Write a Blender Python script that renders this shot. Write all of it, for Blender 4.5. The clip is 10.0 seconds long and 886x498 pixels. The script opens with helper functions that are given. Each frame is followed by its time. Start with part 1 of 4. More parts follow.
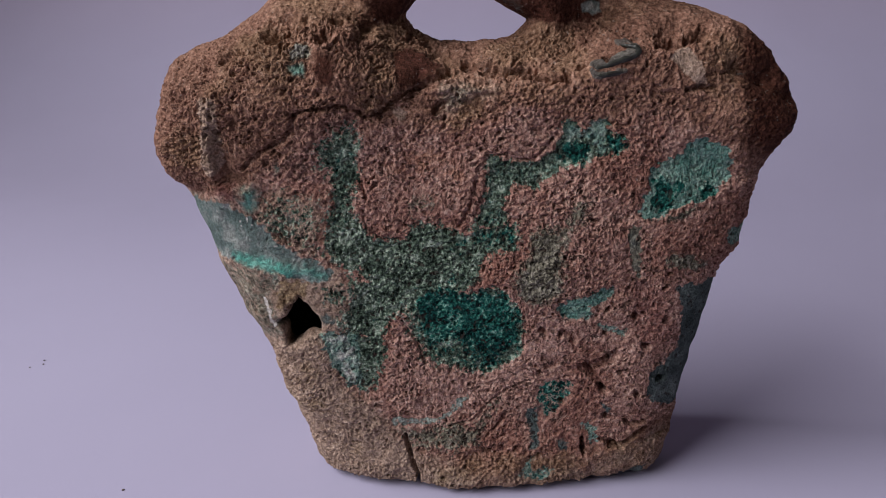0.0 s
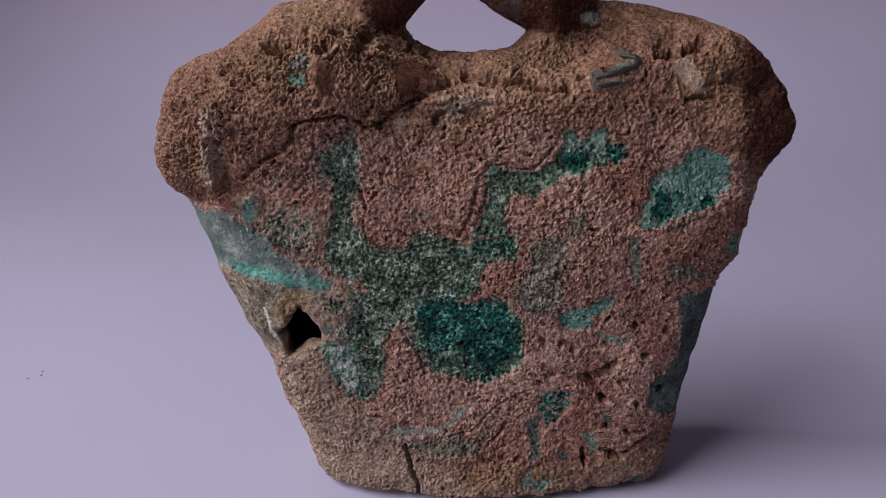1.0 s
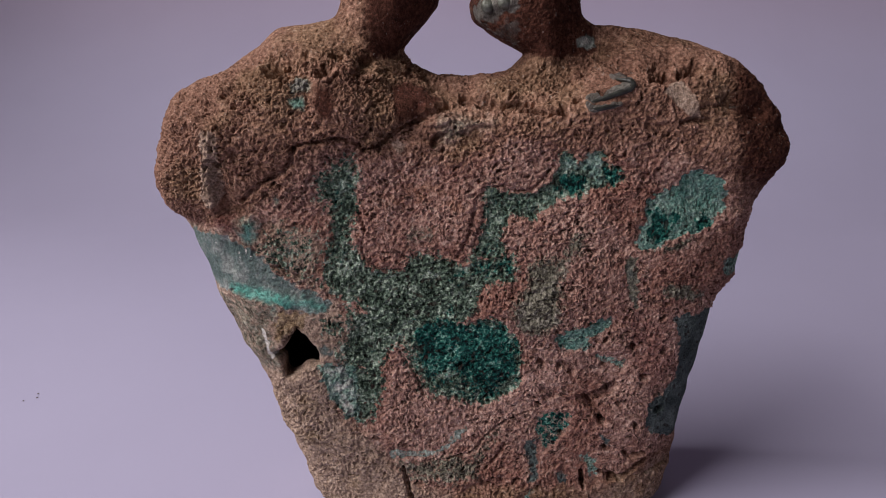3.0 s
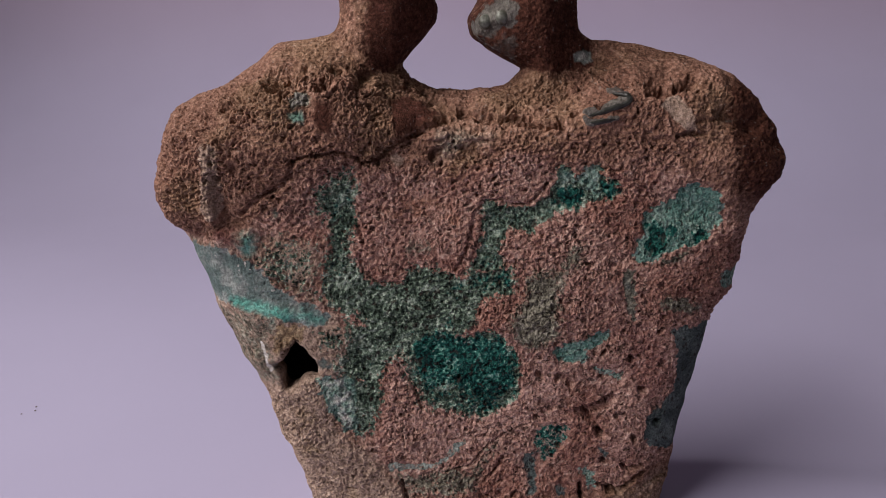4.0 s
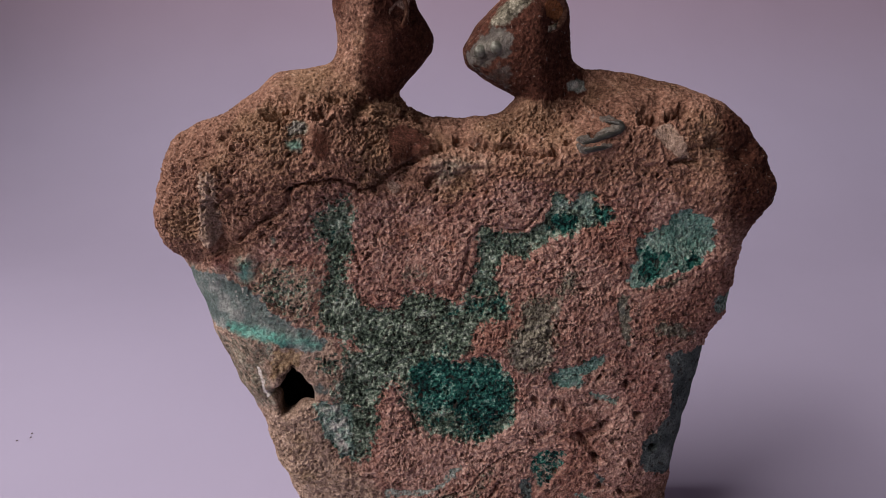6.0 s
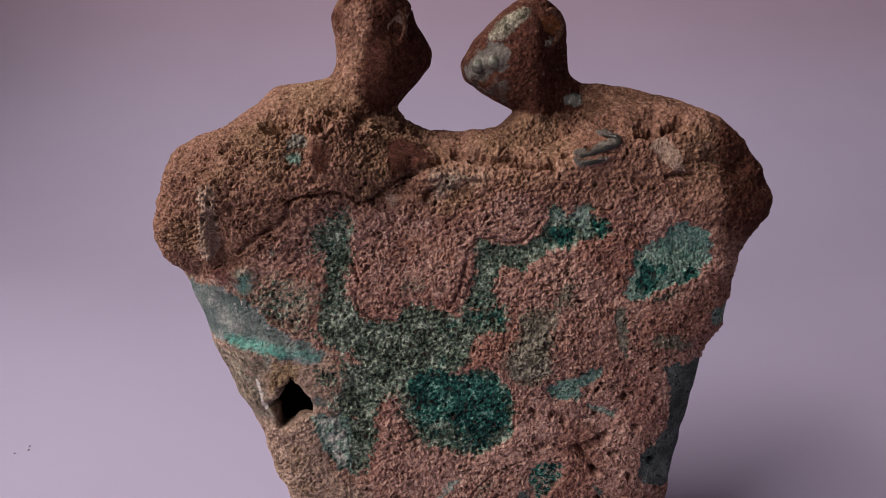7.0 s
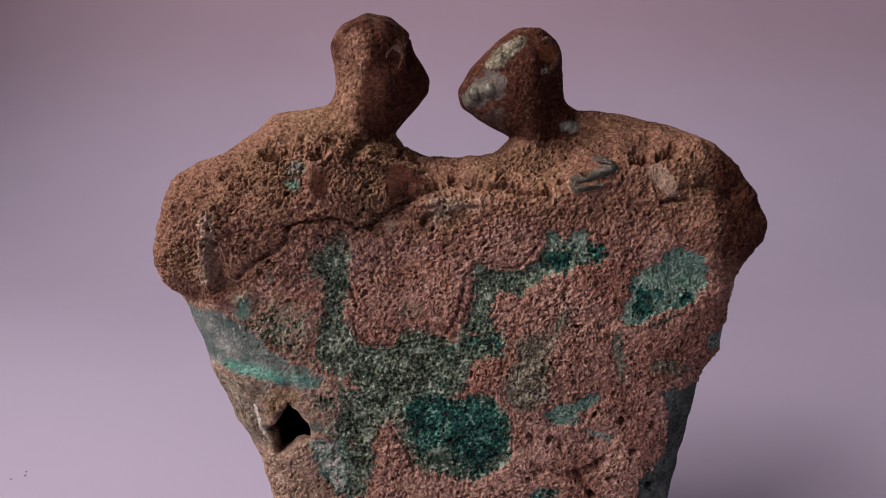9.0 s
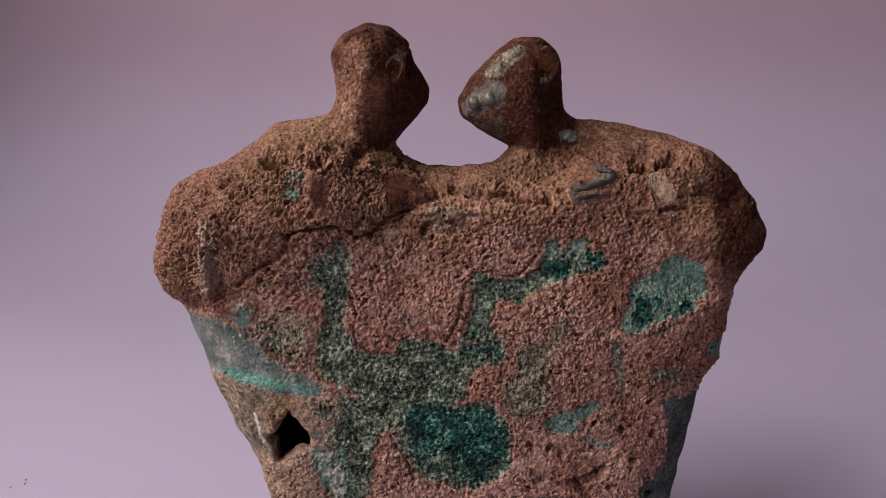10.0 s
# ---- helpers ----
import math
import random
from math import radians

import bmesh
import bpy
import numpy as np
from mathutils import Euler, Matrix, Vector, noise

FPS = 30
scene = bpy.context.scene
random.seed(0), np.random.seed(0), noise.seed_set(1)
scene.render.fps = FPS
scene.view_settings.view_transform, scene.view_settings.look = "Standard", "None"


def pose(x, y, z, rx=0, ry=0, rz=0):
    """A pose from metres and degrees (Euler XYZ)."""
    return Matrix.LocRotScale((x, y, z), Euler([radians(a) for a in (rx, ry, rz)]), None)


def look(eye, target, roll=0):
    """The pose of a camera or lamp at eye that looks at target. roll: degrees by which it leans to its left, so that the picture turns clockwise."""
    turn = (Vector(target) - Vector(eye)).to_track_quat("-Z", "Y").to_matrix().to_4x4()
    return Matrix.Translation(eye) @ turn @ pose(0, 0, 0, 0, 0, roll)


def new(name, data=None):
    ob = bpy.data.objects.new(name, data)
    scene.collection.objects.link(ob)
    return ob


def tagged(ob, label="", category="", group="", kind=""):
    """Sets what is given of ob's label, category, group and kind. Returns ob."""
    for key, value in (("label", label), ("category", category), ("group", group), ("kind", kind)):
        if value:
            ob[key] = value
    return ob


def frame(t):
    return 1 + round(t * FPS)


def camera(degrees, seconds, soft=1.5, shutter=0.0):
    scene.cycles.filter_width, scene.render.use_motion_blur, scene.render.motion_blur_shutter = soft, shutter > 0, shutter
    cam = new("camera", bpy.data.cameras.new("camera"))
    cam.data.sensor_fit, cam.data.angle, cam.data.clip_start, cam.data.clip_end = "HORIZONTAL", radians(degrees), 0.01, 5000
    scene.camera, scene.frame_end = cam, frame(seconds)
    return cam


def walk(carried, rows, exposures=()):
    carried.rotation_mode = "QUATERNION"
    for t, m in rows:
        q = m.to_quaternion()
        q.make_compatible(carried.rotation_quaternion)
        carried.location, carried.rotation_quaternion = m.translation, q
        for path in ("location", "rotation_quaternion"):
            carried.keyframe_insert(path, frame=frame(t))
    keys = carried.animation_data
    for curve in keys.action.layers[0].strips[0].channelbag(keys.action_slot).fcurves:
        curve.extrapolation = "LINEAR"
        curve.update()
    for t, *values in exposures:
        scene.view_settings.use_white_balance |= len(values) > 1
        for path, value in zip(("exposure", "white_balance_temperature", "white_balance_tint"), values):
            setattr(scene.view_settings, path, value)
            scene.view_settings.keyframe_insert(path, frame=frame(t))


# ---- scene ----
cam = camera(62.0, 10.0, soft=0.75)
walk(cam, [
    (0.0, pose(0.0000, -0.2006, 0.1408, 70.000, 0.000, 0.000)),
    (0.5, pose(-0.0002, -0.2007, 0.1406, 70.408, -0.002, -0.070)),
    (1.0, pose(-0.0005, -0.2007, 0.1405, 70.864, -0.006, -0.152)),
    (1.5, pose(-0.0005, -0.2009, 0.1405, 71.256, -0.014, -0.175)),
    (2.0, pose(-0.0007, -0.2010, 0.1405, 71.668, -0.029, -0.237)),
    (2.5, pose(-0.0010, -0.2013, 0.1405, 72.114, -0.043, -0.365)),
    (4.0, pose(-0.0008, -0.2024, 0.1411, 73.499, -0.040, -0.520)),
    (4.5, pose(-0.0008, -0.2029, 0.1411, 74.018, -0.039, -0.607)),
    (5.0, pose(-0.0006, -0.2034, 0.1414, 74.475, -0.044, -0.611)),
    (5.5, pose(-0.0005, -0.2038, 0.1416, 74.972, -0.039, -0.655)),
    (7.0, pose(0.0000, -0.2051, 0.1421, 76.401, -0.035, -0.743)),
    (7.5, pose(0.0000, -0.2057, 0.1422, 76.893, -0.034, -0.782)),
    (8.0, pose(0.0003, -0.2059, 0.1425, 77.334, -0.035, -0.768)),
    (8.5, pose(0.0004, -0.2061, 0.1428, 77.786, -0.032, -0.769)),
    (9.0, pose(0.0005, -0.2064, 0.1429, 78.212, -0.021, -0.782)),
    (9.5, pose(0.0006, -0.2066, 0.1432, 78.513, -0.017, -0.758)),
    (10.0, pose(0.0008, -0.2067, 0.1433, 78.760, -0.012, -0.714)),
], exposures=[(0.0, -0.05, 6250, 12), (4.5, 0.0, 6640, 16), (10, 0.03, 7250, 23.5)])

# ---- world and light: soft daylight from one window beside the table top ----
world = bpy.data.worlds.new("world")
scene.world = world
world.use_nodes = True
wn = world.node_tree.nodes
sky = wn.new("ShaderNodeTexSky")
sky.sky_type, sky.sun_disc = "NISHITA", False
sky.sun_elevation, sky.sun_rotation = radians(40), radians(200)
wn["Background"].inputs["Strength"].default_value = 0.08
world.node_tree.links.new(sky.outputs["Color"], wn["Background"].inputs["Color"])

day = bpy.data.lights.new("window_daylight", "AREA")
day.shape, day.size, day.size_y, day.energy = "RECTANGLE", 1.00, 1.06, 32
day.color = (1.0, 0.97, 0.95)
new("window_daylight", day).matrix_world = look((-0.74, -0.38, 0.92), (0.0, -0.38, 0.92))


# ---- materials ----
def material(name, rough=0.8, metal=0.0):
    m = bpy.data.materials.new(name)
    m.use_nodes = True
    b = m.node_tree.nodes["Principled BSDF"]
    b.inputs["Roughness"].default_value, b.inputs["Metallic"].default_value = rough, metal
    return m, m.node_tree.nodes, m.node_tree.links, b


def noise_node(nodes, links, coord, scale, detail=6.0, rough=0.6, dist=0.0):
    n = nodes.new("ShaderNodeTexNoise")
    n.inputs["Scale"].default_value, n.inputs["Detail"].default_value = scale, detail
    n.inputs["Roughness"].default_value, n.inputs["Distortion"].default_value = rough, dist
    links.new(coord, n.inputs["Vector"])
    return n.outputs["Fac"]


def ramp_node(nodes, links, fac, stops):
    r = nodes.new("ShaderNodeValToRGB")
    while len(r.color_ramp.elements) < len(stops):
        r.color_ramp.elements.new(0.5)
    for e, (pos, col) in zip(r.color_ramp.elements, stops):
        e.position, e.color = pos, (*col, 1)
    links.new(fac, r.inputs["Fac"])
    return r.outputs["Color"]


def mix_node(nodes, links, fac, a, b, mode="MIX"):
    n = nodes.new("ShaderNodeMix")
    n.data_type, n.blend_type = "RGBA", mode
    for sock, v in ((n.inputs[0], fac), (n.inputs[6], a), (n.inputs[7], b)):
        if isinstance(v, (int, float)):
            sock.default_value = v
        elif isinstance(v, tuple):
            sock.default_value = (*v, 1)
        else:
            links.new(v, sock)
    return n.outputs[2]


def math_node(nodes, links, op, a, b=0.0, clamp=False):
    n = nodes.new("ShaderNodeMath")
    n.operation, n.use_clamp = op, clamp
    for sock, v in zip(n.inputs, (a, b)):
        if isinstance(v, (int, float)):
            sock.default_value = v
        else:
            links.new(v, sock)
    return n.outputs[0]


def step_node(nodes, links, fac, lo, hi):
    n = nodes.new("ShaderNodeMapRange")
    n.interpolation_type = "SMOOTHSTEP"
    n.inputs["From Min"].default_value, n.inputs["From Max"].default_value = lo, hi
    links.new(fac, n.inputs["Value"])
    return n.outputs["Result"]


def patina_material():
    """Buried bronze: soil, red clay and copper oxides, grey-green and dark green crystals, held in masks on the mesh;
    pits and some masks also hold shade.
    """
    m, nodes, links, bsdf = material("corroded_bronze", 0.85)
    co = nodes.new("ShaderNodeTexCoord").outputs["Object"]
    fine = noise_node(nodes, links, co, 1500, 3, 0.7)
    grain = noise_node(nodes, links, co, 760, 5, 0.65)
    blot = noise_node(nodes, links, co, 150, 6, 0.6)
    wide = noise_node(nodes, links, co, 45, 5, 0.55)
    edge = noise_node(nodes, links, co, 840, 4, 0.65)
    tone = math_node(nodes, links, "ADD", noise_node(nodes, links, co, 1000, 4, 0.6), math_node(nodes, links, "MULTIPLY", math_node(nodes, links, "SUBTRACT", noise_node(nodes, links, co, 230, 4, 0.6), 0.5), 0.7))

    def masks(name):
        a = nodes.new("ShaderNodeAttribute")
        a.attribute_name = name
        s = nodes.new("ShaderNodeSeparateColor")
        links.new(a.outputs["Color"], s.inputs["Color"])
        return s.outputs[0], s.outputs[1], s.outputs[2], a.outputs["Alpha"]

    red, grey, dark, teal = masks("mask_a")
    smooth, pale, bare, orange = masks("mask_b")
    umber, tan, olive, white = masks("mask_c")
    slate, ochre_on, wine, salmon = masks("mask_d")

    def ragged(mask, lo=0.35, hi=0.65, amount=0.55, by=edge):
        return step_node(nodes, links, math_node(nodes, links, "ADD", mask, math_node(nodes, links, "MULTIPLY", math_node(nodes, links, "SUBTRACT", by, 0.5), amount)), lo, hi)

    soil = ramp_node(nodes, links, grain, [(0.28, (0.052, 0.022, 0.016)), (0.42, (0.172, 0.086, 0.058)), (0.58, (0.298, 0.163, 0.115)), (0.76, (0.480, 0.312, 0.234))])
    ochre = ramp_node(nodes, links, grain, [(0.28, (0.060, 0.030, 0.012)), (0.44, (0.200, 0.130, 0.062)), (0.60, (0.330, 0.240, 0.130)), (0.78, (0.520, 0.420, 0.270))])
    soil = mix_node(nodes, links, math_node(nodes, links, "MULTIPLY", step_node(nodes, links, wide, 0.48, 0.66), 0.32), soil, ochre)
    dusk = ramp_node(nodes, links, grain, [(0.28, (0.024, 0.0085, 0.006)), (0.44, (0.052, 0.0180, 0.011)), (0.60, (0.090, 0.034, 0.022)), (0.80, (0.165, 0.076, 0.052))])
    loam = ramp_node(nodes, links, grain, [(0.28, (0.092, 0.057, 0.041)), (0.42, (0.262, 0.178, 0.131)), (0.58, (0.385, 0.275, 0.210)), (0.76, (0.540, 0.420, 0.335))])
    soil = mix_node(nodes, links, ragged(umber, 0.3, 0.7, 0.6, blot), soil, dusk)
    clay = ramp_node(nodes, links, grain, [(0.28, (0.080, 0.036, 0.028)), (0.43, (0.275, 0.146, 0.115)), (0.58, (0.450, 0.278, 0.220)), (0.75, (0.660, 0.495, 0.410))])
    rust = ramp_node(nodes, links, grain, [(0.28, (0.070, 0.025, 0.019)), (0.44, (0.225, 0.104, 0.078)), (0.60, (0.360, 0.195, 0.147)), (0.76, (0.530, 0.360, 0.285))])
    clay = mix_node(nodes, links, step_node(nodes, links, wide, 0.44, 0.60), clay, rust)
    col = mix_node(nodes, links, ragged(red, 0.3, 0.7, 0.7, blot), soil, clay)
    col = mix_node(nodes, links, math_node(nodes, links, "MULTIPLY", ragged(orange, 0.3, 0.8, 0.8, blot), 0.75), col, (0.34, 0.140, 0.055))
    col = mix_node(nodes, links, math_node(nodes, links, "MULTIPLY", ragged(salmon, 0.3, 0.7, 0.7, blot), 0.8), col, ramp_node(nodes, links, grain, [(0.28, (0.125, 0.062, 0.047)), (0.43, (0.330, 0.186, 0.146)), (0.58, (0.490, 0.310, 0.250)), (0.76, (0.670, 0.510, 0.430))]))
    col = mix_node(nodes, links, math_node(nodes, links, "MULTIPLY", ragged(wine, 0.3, 0.7, 0.6, blot), 0.6), col, ramp_node(nodes, links, grain, [(0.28, (0.055, 0.013, 0.012)), (0.46, (0.170, 0.060, 0.050)), (0.64, (0.270, 0.110, 0.092)), (0.80, (0.380, 0.200, 0.165))]))
    col = mix_node(nodes, links, ragged(tan, 0.3, 0.7, 0.7, blot), col, loam)
    col = mix_node(nodes, links, math_node(nodes, links, "MULTIPLY", ragged(ochre_on, 0.3, 0.7, 0.7, blot), 0.7), col, ochre)
    mottle = ramp_node(nodes, links, tone, [(0.32, (0.009, 0.016, 0.010)), (0.44, (0.056, 0.082, 0.059)), (0.56, (0.140, 0.190, 0.140)), (0.69, (0.400, 0.470, 0.375))])
    col = mix_node(nodes, links, ragged(grey, 0.37, 0.60, 1.5), col, mottle)
    dross = ramp_node(nodes, links, tone, [(0.28, (0.022, 0.018, 0.012)), (0.43, (0.100, 0.090, 0.066)), (0.57, (0.190, 0.176, 0.132)), (0.73, (0.380, 0.350, 0.275))])
    col = mix_node(nodes, links, ragged(olive, 0.34, 0.66, 0.9), col, dross)
    sleek = ramp_node(nodes, links, blot, [(0.30, (0.066, 0.098, 0.090)), (0.48, (0.130, 0.170, 0.155)), (0.60, (0.250, 0.265, 0.245)), (0.74, (0.440, 0.440, 0.410))])
    col = mix_node(nodes, links, ragged(smooth, 0.35, 0.65, 0.6, blot), col, sleek)
    stone = ramp_node(nodes, links, blot, [(0.30, (0.034, 0.045, 0.043)), (0.50, (0.076, 0.096, 0.090)), (0.66, (0.132, 0.158, 0.148)), (0.80, (0.230, 0.260, 0.245))])
    col = mix_node(nodes, links, ragged(slate, 0.36, 0.64, 0.6, blot), col, stone)
    chalk = ramp_node(nodes, links, tone, [(0.30, (0.036, 0.084, 0.068)), (0.48, (0.130, 0.212, 0.172)), (0.70, (0.330, 0.435, 0.362))])
    col = mix_node(nodes, links, ragged(pale, 0.38, 0.62, 0.9), col, chalk)
    verdigris = ramp_node(nodes, links, blot, [(0.30, (0.060, 0.200, 0.160)), (0.52, (0.110, 0.330, 0.265)), (0.75, (0.230, 0.450, 0.375))])
    col = mix_node(nodes, links, ragged(teal, 0.20, 0.95, 0.7, blot), col, verdigris)
    crystal = ramp_node(nodes, links, tone, [(0.36, (0.001, 0.008, 0.008)), (0.47, (0.004, 0.056, 0.046)), (0.58, (0.026, 0.130, 0.100)), (0.73, (0.250, 0.430, 0.345))])
    azure = noise_node(nodes, links, co, 260, 3, 0.5)
    crystal = mix_node(nodes, links, math_node(nodes, links, "MULTIPLY", step_node(nodes, links, azure, 0.56, 0.72), 0.22), crystal, (0.012, 0.115, 0.105))
    col = mix_node(nodes, links, ragged(dark, 0.40, 0.60, 1.3), col, crystal)
    col = mix_node(nodes, links, ragged(white, 0.3, 0.8, 0.5), col, (0.62, 0.58, 0.53))
    metal = ramp_node(nodes, links, blot, [(0.30, (0.030, 0.022, 0.018)), (0.55, (0.075, 0.062, 0.050)), (0.78, (0.170, 0.160, 0.130))])
    bare_on = ragged(bare, 0.36, 0.64, 0.7, blot)
    col = mix_node(nodes, links, bare_on, col, metal)
    col = mix_node(nodes, links, 0.75, col, ramp_node(nodes, links, fine, [(0.32, (0.22, 0.22, 0.22)), (0.68, (0.78, 0.78, 0.78))]), "OVERLAY")
    speck = noise_node(nodes, links, co, 900, 2, 0.5)
    col = mix_node(nodes, links, math_node(nodes, links, "MULTIPLY", step_node(nodes, links, speck, 0.66, 0.74), 0.22), col, (0.52, 0.47, 0.42))
    # scattered pits: sunk in the bump, their inner shade painted near black
    shaded_pock = math_node(nodes, links, "MULTIPLY", step_node(nodes, links, noise_node(nodes, links, co, 560, 2, 0.45), 0.60, 0.68), math_node(nodes, links, "ADD", math_node(nodes, links, "MULTIPLY", red, 0.75), 0.15))
    col = mix_node(nodes, links, math_node(nodes, links, "MULTIPLY", shaded_pock, 0.8), col, (0.026, 0.012, 0.010))
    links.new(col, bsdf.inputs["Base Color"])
    rough = math_node(nodes, links, "SUBTRACT", 0.9, math_node(nodes, links, "MULTIPLY", math_node(nodes, links, "MAXIMUM", bare_on, math_node(nodes, links, "MULTIPLY", dark, 0.5)), 0.5))
    links.new(rough, bsdf.inputs["Roughness"])
    links.new(math_node(nodes, links, "ADD", 0.12, math_node(nodes, links, "MULTIPLY", bare_on, 0.4)), bsdf.inputs["Specular IOR Level"])
    bump = nodes.new("ShaderNodeBump")
    bump.inputs["Strength"].default_value, bump.inputs["Distance"].default_value = 1.0, 0.0007
    height = math_node(nodes, links, "ADD", grain, math_node(nodes, links, "MULTIPLY", fine, 0.9))
    links.new(math_node(nodes, links, "SUBTRACT", height, math_node(nodes, links, "MULTIPLY", shaded_pock, 0.5)), bump.inputs["Height"])
    links.new(bump.outputs["Normal"], bsdf.inputs["Normal"])
    return m


def paper_material():
    m, nodes, links, bsdf = material("backdrop_paper", 0.85)
    co = nodes.new("ShaderNodeTexCoord").outputs["Object"]
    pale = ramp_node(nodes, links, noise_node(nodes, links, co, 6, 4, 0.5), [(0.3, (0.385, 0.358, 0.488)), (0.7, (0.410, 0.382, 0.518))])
    # the dimmer, warmer light up the sweep, put into the paper's colour
    dimmed_mauve = ramp_node(nodes, links, noise_node(nodes, links, co, 6, 4, 0.5), [(0.3, (0.322, 0.250, 0.330)), (0.7, (0.345, 0.270, 0.352))])
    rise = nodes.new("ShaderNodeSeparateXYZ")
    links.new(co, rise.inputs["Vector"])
    col = mix_node(nodes, links, step_node(nodes, links, rise.outputs["Z"], 0.04, 0.26), pale, dimmed_mauve)
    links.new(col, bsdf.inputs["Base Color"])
    bump = nodes.new("ShaderNodeBump")
    bump.inputs["Strength"].default_value, bump.inputs["Distance"].default_value = 0.15, 0.0002
    links.new(noise_node(nodes, links, co, 900, 4, 0.6), bump.inputs["Height"])
    links.new(bump.outputs["Normal"], bsdf.inputs["Normal"])
    return m


def wall_material():
    m, nodes, links, bsdf = material("wall_paint", 0.9)
    co = nodes.new("ShaderNodeTexCoord").outputs["Object"]
    links.new(ramp_node(nodes, links, noise_node(nodes, links, co, 3, 5), [(0.3, (0.135, 0.125, 0.135)), (0.7, (0.175, 0.165, 0.175))]), bsdf.inputs["Base Color"])
    return m


def speck_material():
    m, nodes, links, bsdf = material("dust", 0.9)
    co = nodes.new("ShaderNodeTexCoord").outputs["Object"]
    links.new(ramp_node(nodes, links, noise_node(nodes, links, co, 3000, 2), [(0.3, (0.10, 0.08, 0.08)), (0.7, (0.2, 0.16, 0.15))]), bsdf.inputs["Base Color"])
    return m


def bare_material(name="bare_bronze", shade=1.0):
    """Worn bronze with a thin grey-green skin, glossier than the crust."""
    m, nodes, links, bsdf = material(name, 0.42, 0.25)
    co = nodes.new("ShaderNodeTexCoord").outputs["Object"]
    blot = noise_node(nodes, links, co, 420, 5, 0.6)
    stops = [(0.30, (0.035, 0.028, 0.020)), (0.50, (0.085, 0.085, 0.066)), (0.68, (0.190, 0.200, 0.165)), (0.82, (0.360, 0.370, 0.320))]
    links.new(ramp_node(nodes, links, blot, [(at, tuple(c * shade for c in col)) for at, col in stops]), bsdf.inputs["Base Color"])
    links.new(ramp_node(nodes, links, noise_node(nodes, links, co, 900, 3), [(0.3, (0.3, 0.3, 0.3)), (0.7, (0.6, 0.6, 0.6))]), bsdf.inputs["Roughness"])
    bump = nodes.new("ShaderNodeBump")
    bump.inputs["Strength"].default_value, bump.inputs["Distance"].default_value = 0.7, 0.0003
    links.new(noise_node(nodes, links, co, 1100, 4), bump.inputs["Height"])
    links.new(bump.outputs["Normal"], bsdf.inputs["Normal"])
    return m


def soil_material():
    m, nodes, links, bsdf = material("soil_crust", 0.92)
    co = nodes.new("ShaderNodeTexCoord").outputs["Object"]
    links.new(ramp_node(nodes, links, noise_node(nodes, links, co, 760, 5, 0.65), [(0.28, (0.030, 0.012, 0.008)), (0.48, (0.095, 0.044, 0.028)), (0.74, (0.240, 0.140, 0.095))]), bsdf.inputs["Base Color"])
    bsdf.inputs["Specular IOR Level"].default_value = 0.15
    bump = nodes.new("ShaderNodeBump")
    bump.inputs["Strength"].default_value, bump.inputs["Distance"].default_value = 1.0, 0.0006
    links.new(noise_node(nodes, links, co, 900, 4), bump.inputs["Height"])
    links.new(bump.outputs["Normal"], bsdf.inputs["Normal"])
    return m


SOIL = soil_material()
BARE, TARNISH = bare_material(), bare_material("tarnished_bronze", 0.26)
BRONZE, PAPER, WALL, DUST = patina_material(), paper_material(), wall_material(), speck_material()


# ---- the room and the paper sweep ----
def mesh_from(name, bm, mat):
    me = bpy.data.meshes.new(name)
    bm.to_mesh(me)
    bm.free()
    me.materials.append(mat)
    return me


def box_into(bm, x0, x1, y0, y1, z0, z1):
    v = [bm.verts.new((x, y, z)) for x in (x0, x1) for y in (y0, y1) for z in (z0, z1)]
    for f in ((0, 1, 3, 2), (4, 6, 7, 5), (0, 4, 5, 1), (2, 3, 7, 6), (0, 2, 6, 4), (1, 5, 7, 3)):
        bm.faces.new([v[i] for i in f])


def slab(name, boxes, label, category):
    bm = bmesh.new()
    for b in boxes:
        box_into(bm, *b)
    bmesh.ops.recalc_face_normals(bm, faces=bm.faces)
    return tagged(new(name, mesh_from(name, bm, WALL)), label, category, kind="structure")


slab("floor", [(-0.70, 1.5, -2.2, 1.8, -0.08, -0.0015)], "plain floor under the sheet of backdrop paper", "floor")
slab("ceiling", [(-0.70, 1.5, -2.2, 1.8, 2.4, 2.48)], "plain painted ceiling of the room", "ceiling")
slab("wall_north", [(-0.70, 1.5, 1.8, 1.9, -0.08, 2.48)], "plain painted wall behind the backdrop", "wall")
slab("wall_south", [(-0.70, 1.5, -2.3, -2.2, -0.08, 2.48)], "plain painted wall behind the camera", "wall")
slab("wall_east", [(1.5, 1.6, -2.3, 1.9, -0.08, 2.48)], "plain painted wall facing the window", "wall")
slab("wall_west", [(-1.00, -0.70, -2.3, -0.89, -0.08, 2.48), (-1.00, -0.70, 0.13, 1.9, -0.08, 2.48),
                   (-1.00, -0.70, -0.89, 0.13, -0.08, 0.38), (-1.00, -0.70, -0.89, 0.13, 1.46, 2.48)],
     "plain painted wall with the window opening that lights the paper", "wall")


